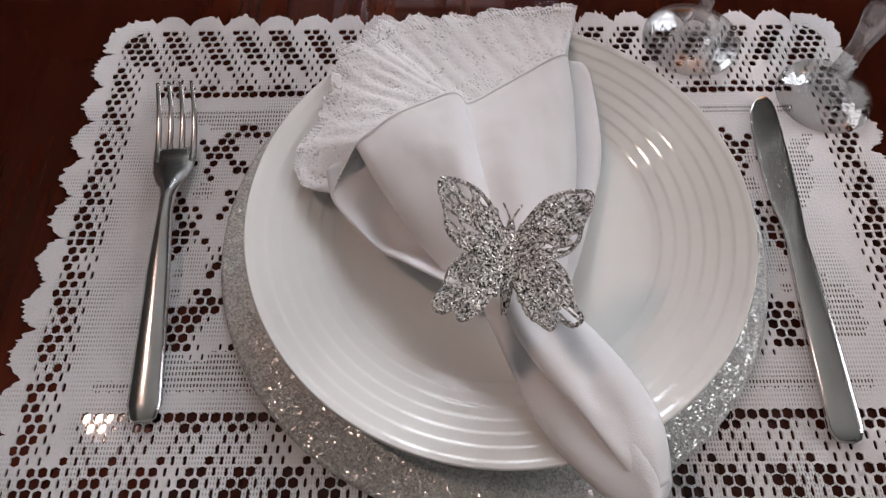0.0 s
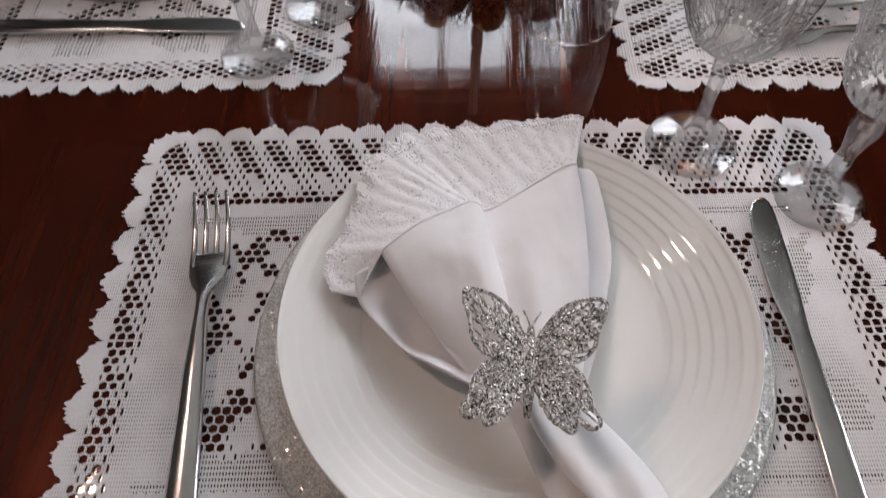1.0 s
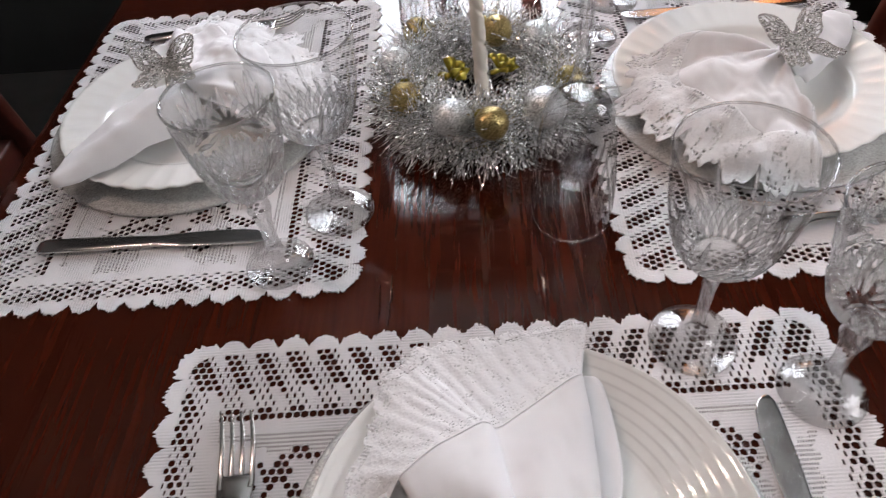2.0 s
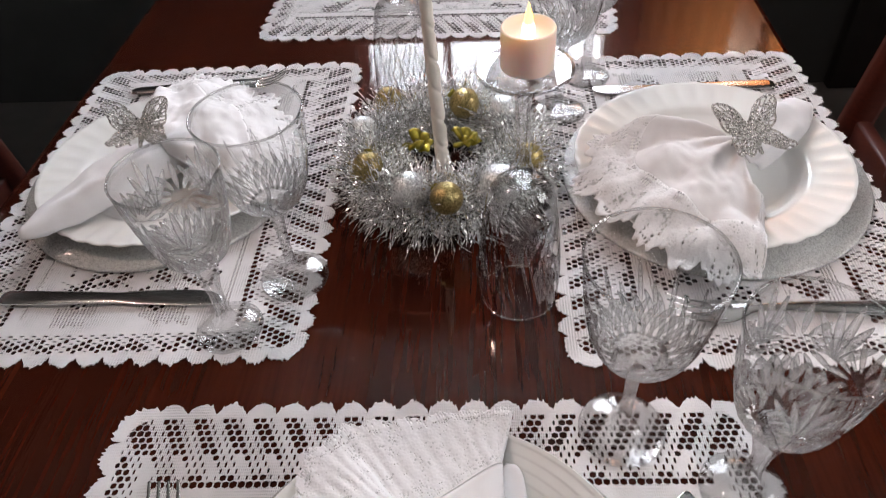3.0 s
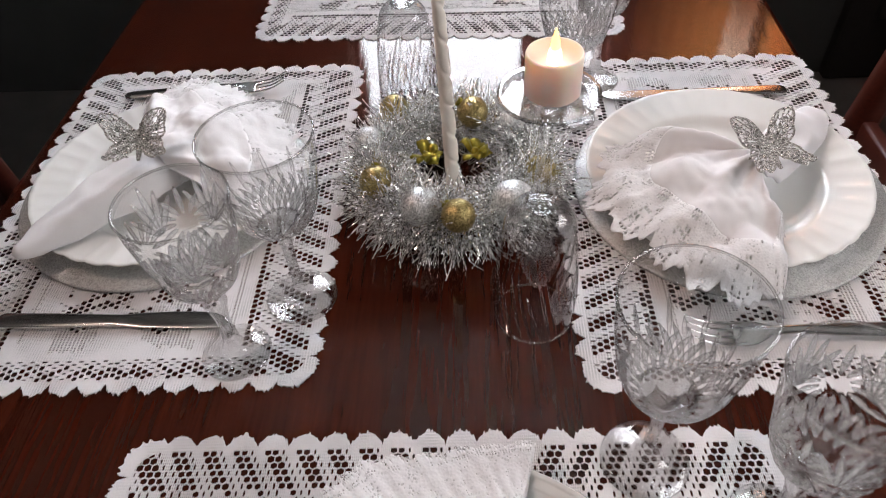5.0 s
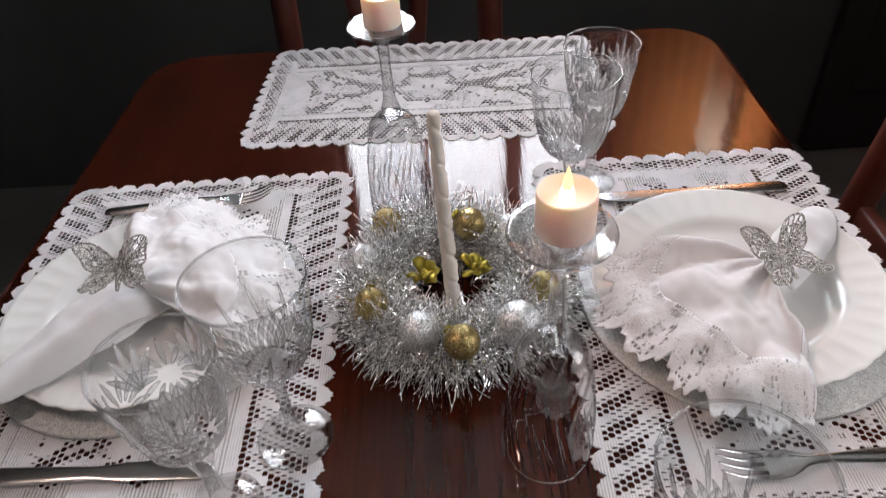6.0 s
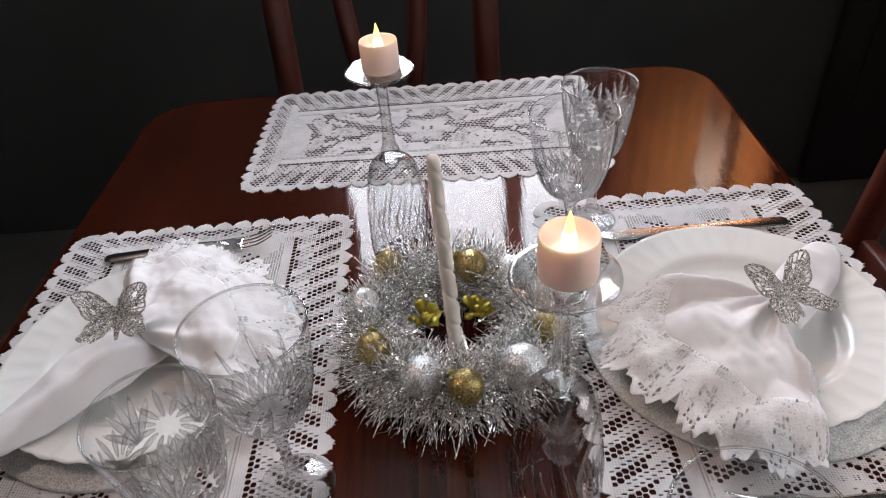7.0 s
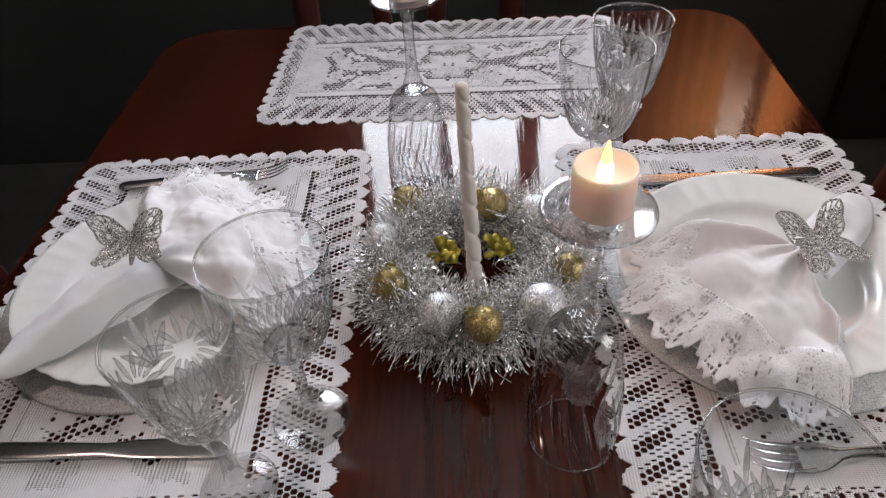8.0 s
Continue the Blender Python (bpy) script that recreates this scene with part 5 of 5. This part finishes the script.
fork(pose(-0.169, 0.183, MAT, 0, 0, 5.3))
fork(pose(-0.304, 0.819, MAT, 0, 0, -87))
fork(pose(0.292, 0.447, MAT, 0, 0, 92))
knife(pose(0.180, 0.182, MAT, 0, 0, 1.2))
knife(pose(-0.296, 0.463, MAT, 0, 0, -90))
knife(pose(0.275, 0.790, MAT, 0, 0, 91))

for x, y, r in ((0.144, 0.336, 10), (-0.131, 0.491, 70), (0.127, 0.752, 130)):
    goblet(pose(x, y, MAT, 0, 0, r))
for x, y, r in ((0.219, 0.290, 0), (-0.176, 0.431, 40), (0.165, 0.825, 75)):
    cut_glass(pose(x, y, MAT, 0, 0, r))

# ---- centrepiece ----
for x, y in ((0.073, 0.472), (-0.052, 0.786)):
    flute_candlestick(pose(x, y, TOP + 0.0003))
    tea_light(pose(x + 0.002, y + 0.002, TOP + 0.2226))

WX, WY = 0.003, 0.640
wreath = thing("tinsel_wreath", pose(WX, WY, TOP), "silver tinsel garland wreath lying round the candle", "wreath")
part("core", tube([(0.078 * math.cos(a), 0.078 * math.sin(a), 0.018) for a in [2 * math.pi * k / 60 for k in range(60)]], 0.006, 8, True), FOIL, wreath)
verts, faces = [], []
rng = random.Random(11)
for i in range(9000):
    a = rng.uniform(0, 2 * math.pi)
    b = rng.uniform(-0.95, math.pi + 0.9)
    out = Vector((math.cos(a), math.sin(a), 0))
    start = 0.022 * rng.random() ** 0.5
    big = 0.077 + start * math.cos(b)
    c = out * big + Vector((0, 0, max(0.004, 0.022 + start * math.sin(b))))
    d = (out * math.cos(b) + Vector((0, 0, 1)) * math.sin(b) + Vector((rng.gauss(0, 0.6), rng.gauss(0, 0.6), rng.gauss(0, 0.5)))).normalized()
    length = rng.uniform(0.015, 0.037) * (0.85 if math.cos(b) < -0.3 else 1)
    one = d.cross(Vector((rng.gauss(0, 1), rng.gauss(0, 1), rng.gauss(0, 1)))).normalized()
    two = d.cross(one)
    half, turn, twirl = rng.uniform(0.0003, 0.0007) if rng.random() < 0.66 else rng.uniform(0.0007, 0.0010), rng.uniform(0, 6.3), rng.uniform(0.4, 3.5)
    bend = Vector((rng.gauss(0, 1), rng.gauss(0, 1), rng.gauss(-0.3, 0.9))) * 0.006
    k = len(verts)
    for q in range(5):
        t = q / 4
        p = c + d * length * t + bend * t * t
        side = (one * math.cos(turn + twirl * t) + two * math.sin(turn + twirl * t)) * half * (1 - 0.3 * t)
        for sgn in (-1, 1):
            v = p + side * sgn
            v.z = max(v.z, 0.0008)
            verts.append(v)
    faces += [(k + 2 * q, k + 2 * q + 1, k + 2 * q + 3, k + 2 * q + 2) for q in range(4)]
me = bpy.data.meshes.new("tinsel")
me.from_pydata(verts, [], faces)
me.materials.append(FOIL)
tinsel = tagged(new("tinsel", me), "shiny silver foil strands", kind="stuff")
tinsel.parent = wreath


def ornament(at, r, mat, label, category="ornament ball"):
    """A ball with its cap lying among the tinsel."""
    o = thing("ornament_ball", pose(at[0], at[1], at[2] - 0.008, rng.uniform(40, 130), 0, rng.uniform(0, 360)), label, category, "ornament balls in the wreath")
    prof = [(r * math.sin(math.pi * k / 24), -r * math.cos(math.pi * k / 24)) for k in range(25)]
    ball = part("ball", lathe(prof, 40), mat, o)
    part("cap", lathe([(0, r * 0.96), (r * 0.3, r * 0.95), (r * 0.3, r * 1.15), (r * 0.24, r * 1.2), (0, r * 1.2)], 16), GOLD_FOIL if mat is GOLD else FOIL, ball)
    return o


for at, r in (((-0.071, 0.598, 0.802), 0.0155), ((0.009, 0.543, 0.808), 0.0155), ((0.021, 0.701, 0.806), 0.0165), ((-0.062, 0.714, 0.803), 0.0155), ((0.086, 0.612, 0.800), 0.015)):
    ornament(at, r, GOLD, "gold glitter ornament ball lying in silver tinsel")
for at, r in (((-0.083, 0.656, 0.804), 0.016), ((-0.027, 0.562, 0.802), 0.018), ((0.058, 0.561, 0.808), 0.0195), ((0.062, 0.690, 0.802), 0.0175)):
    ornament(at, r, SILVER_BALL, "frosted silver ornament ball lying in silver tinsel")


def gold_bow(at, turn):
    o = thing("gold_bow", pose(*at, 0, 0, turn), "shiny gold foil bow beside the candle", "bow", "gold bows")
    for k in range(7):
        a = 2 * math.pi * k / 7 + 0.3 * math.sin(k * 5.0)
        rows = []
        for i in range(9):
            t = i / 8
            w = 0.0060 * math.sin(math.pi * (0.12 + 0.88 * t)) + 0.0006
            c = Vector((math.cos(a), math.sin(a), 0)) * (0.003 + 0.014 * t) + Vector((0, 0, (0.003 + 0.005 * (k % 3)) * math.sin(math.pi * t * 0.8)))
            s = Vector((-math.sin(a), math.cos(a), 0.3 * math.sin(4 * t))) * w
            rows.append([c - s, c + Vector((0, 0, 0.0015)), c + s])
        lf = part("petal", grid(rows), GOLD_FOIL, o)
        lf.modifiers.new("thick", "SOLIDIFY").thickness = 0.0005
    part("knot", lathe([(0, -0.004), (0.004, -0.002), (0.005, 0.002), (0.003, 0.006), (0, 0.007)], 16), GOLD_FOIL, o)
    return o


gold_bow((-0.024, 0.637, 0.790), 20)
gold_bow((0.024, 0.640, 0.792), 60)

candle = thing("taper_candle", pose(0.004, 0.604, TOP, 1.5, -1.5, 0), "tall ivory twisted taper candle in the wreath", "candle")
H_C = 0.235
prof = [(0, 0.0), (0.0072, 0.0)] + [(0.0072 - 0.0022 * k / 150, 0.002 + (H_C - 0.006) * k / 150) for k in range(151)] + [(0.0044, H_C - 0.0008), (0.0030, H_C + 0.0004), (0, H_C + 0.001)]


def twist(a, i, r, z):
    return r * (1.02 - 0.32 * max(0.0, math.cos(a + z * 2 * math.pi / 0.031)) ** 7 + 0.03 * math.cos(2 * a + z * 300)) if 0.0015 < z < H_C - 0.002 and r > 0.003 else r


part("wax", lathe(prof, 48, twist), WAX, candle)
part("holder", lathe([(0, 0.0), (0.016, 0.0), (0.017, 0.002), (0.012, 0.004), (0.0125, 0.022), (0.0115, 0.022), (0.011, 0.004), (0, 0.004)], 32), GOLD_FOIL, candle, "small gold candle holder")
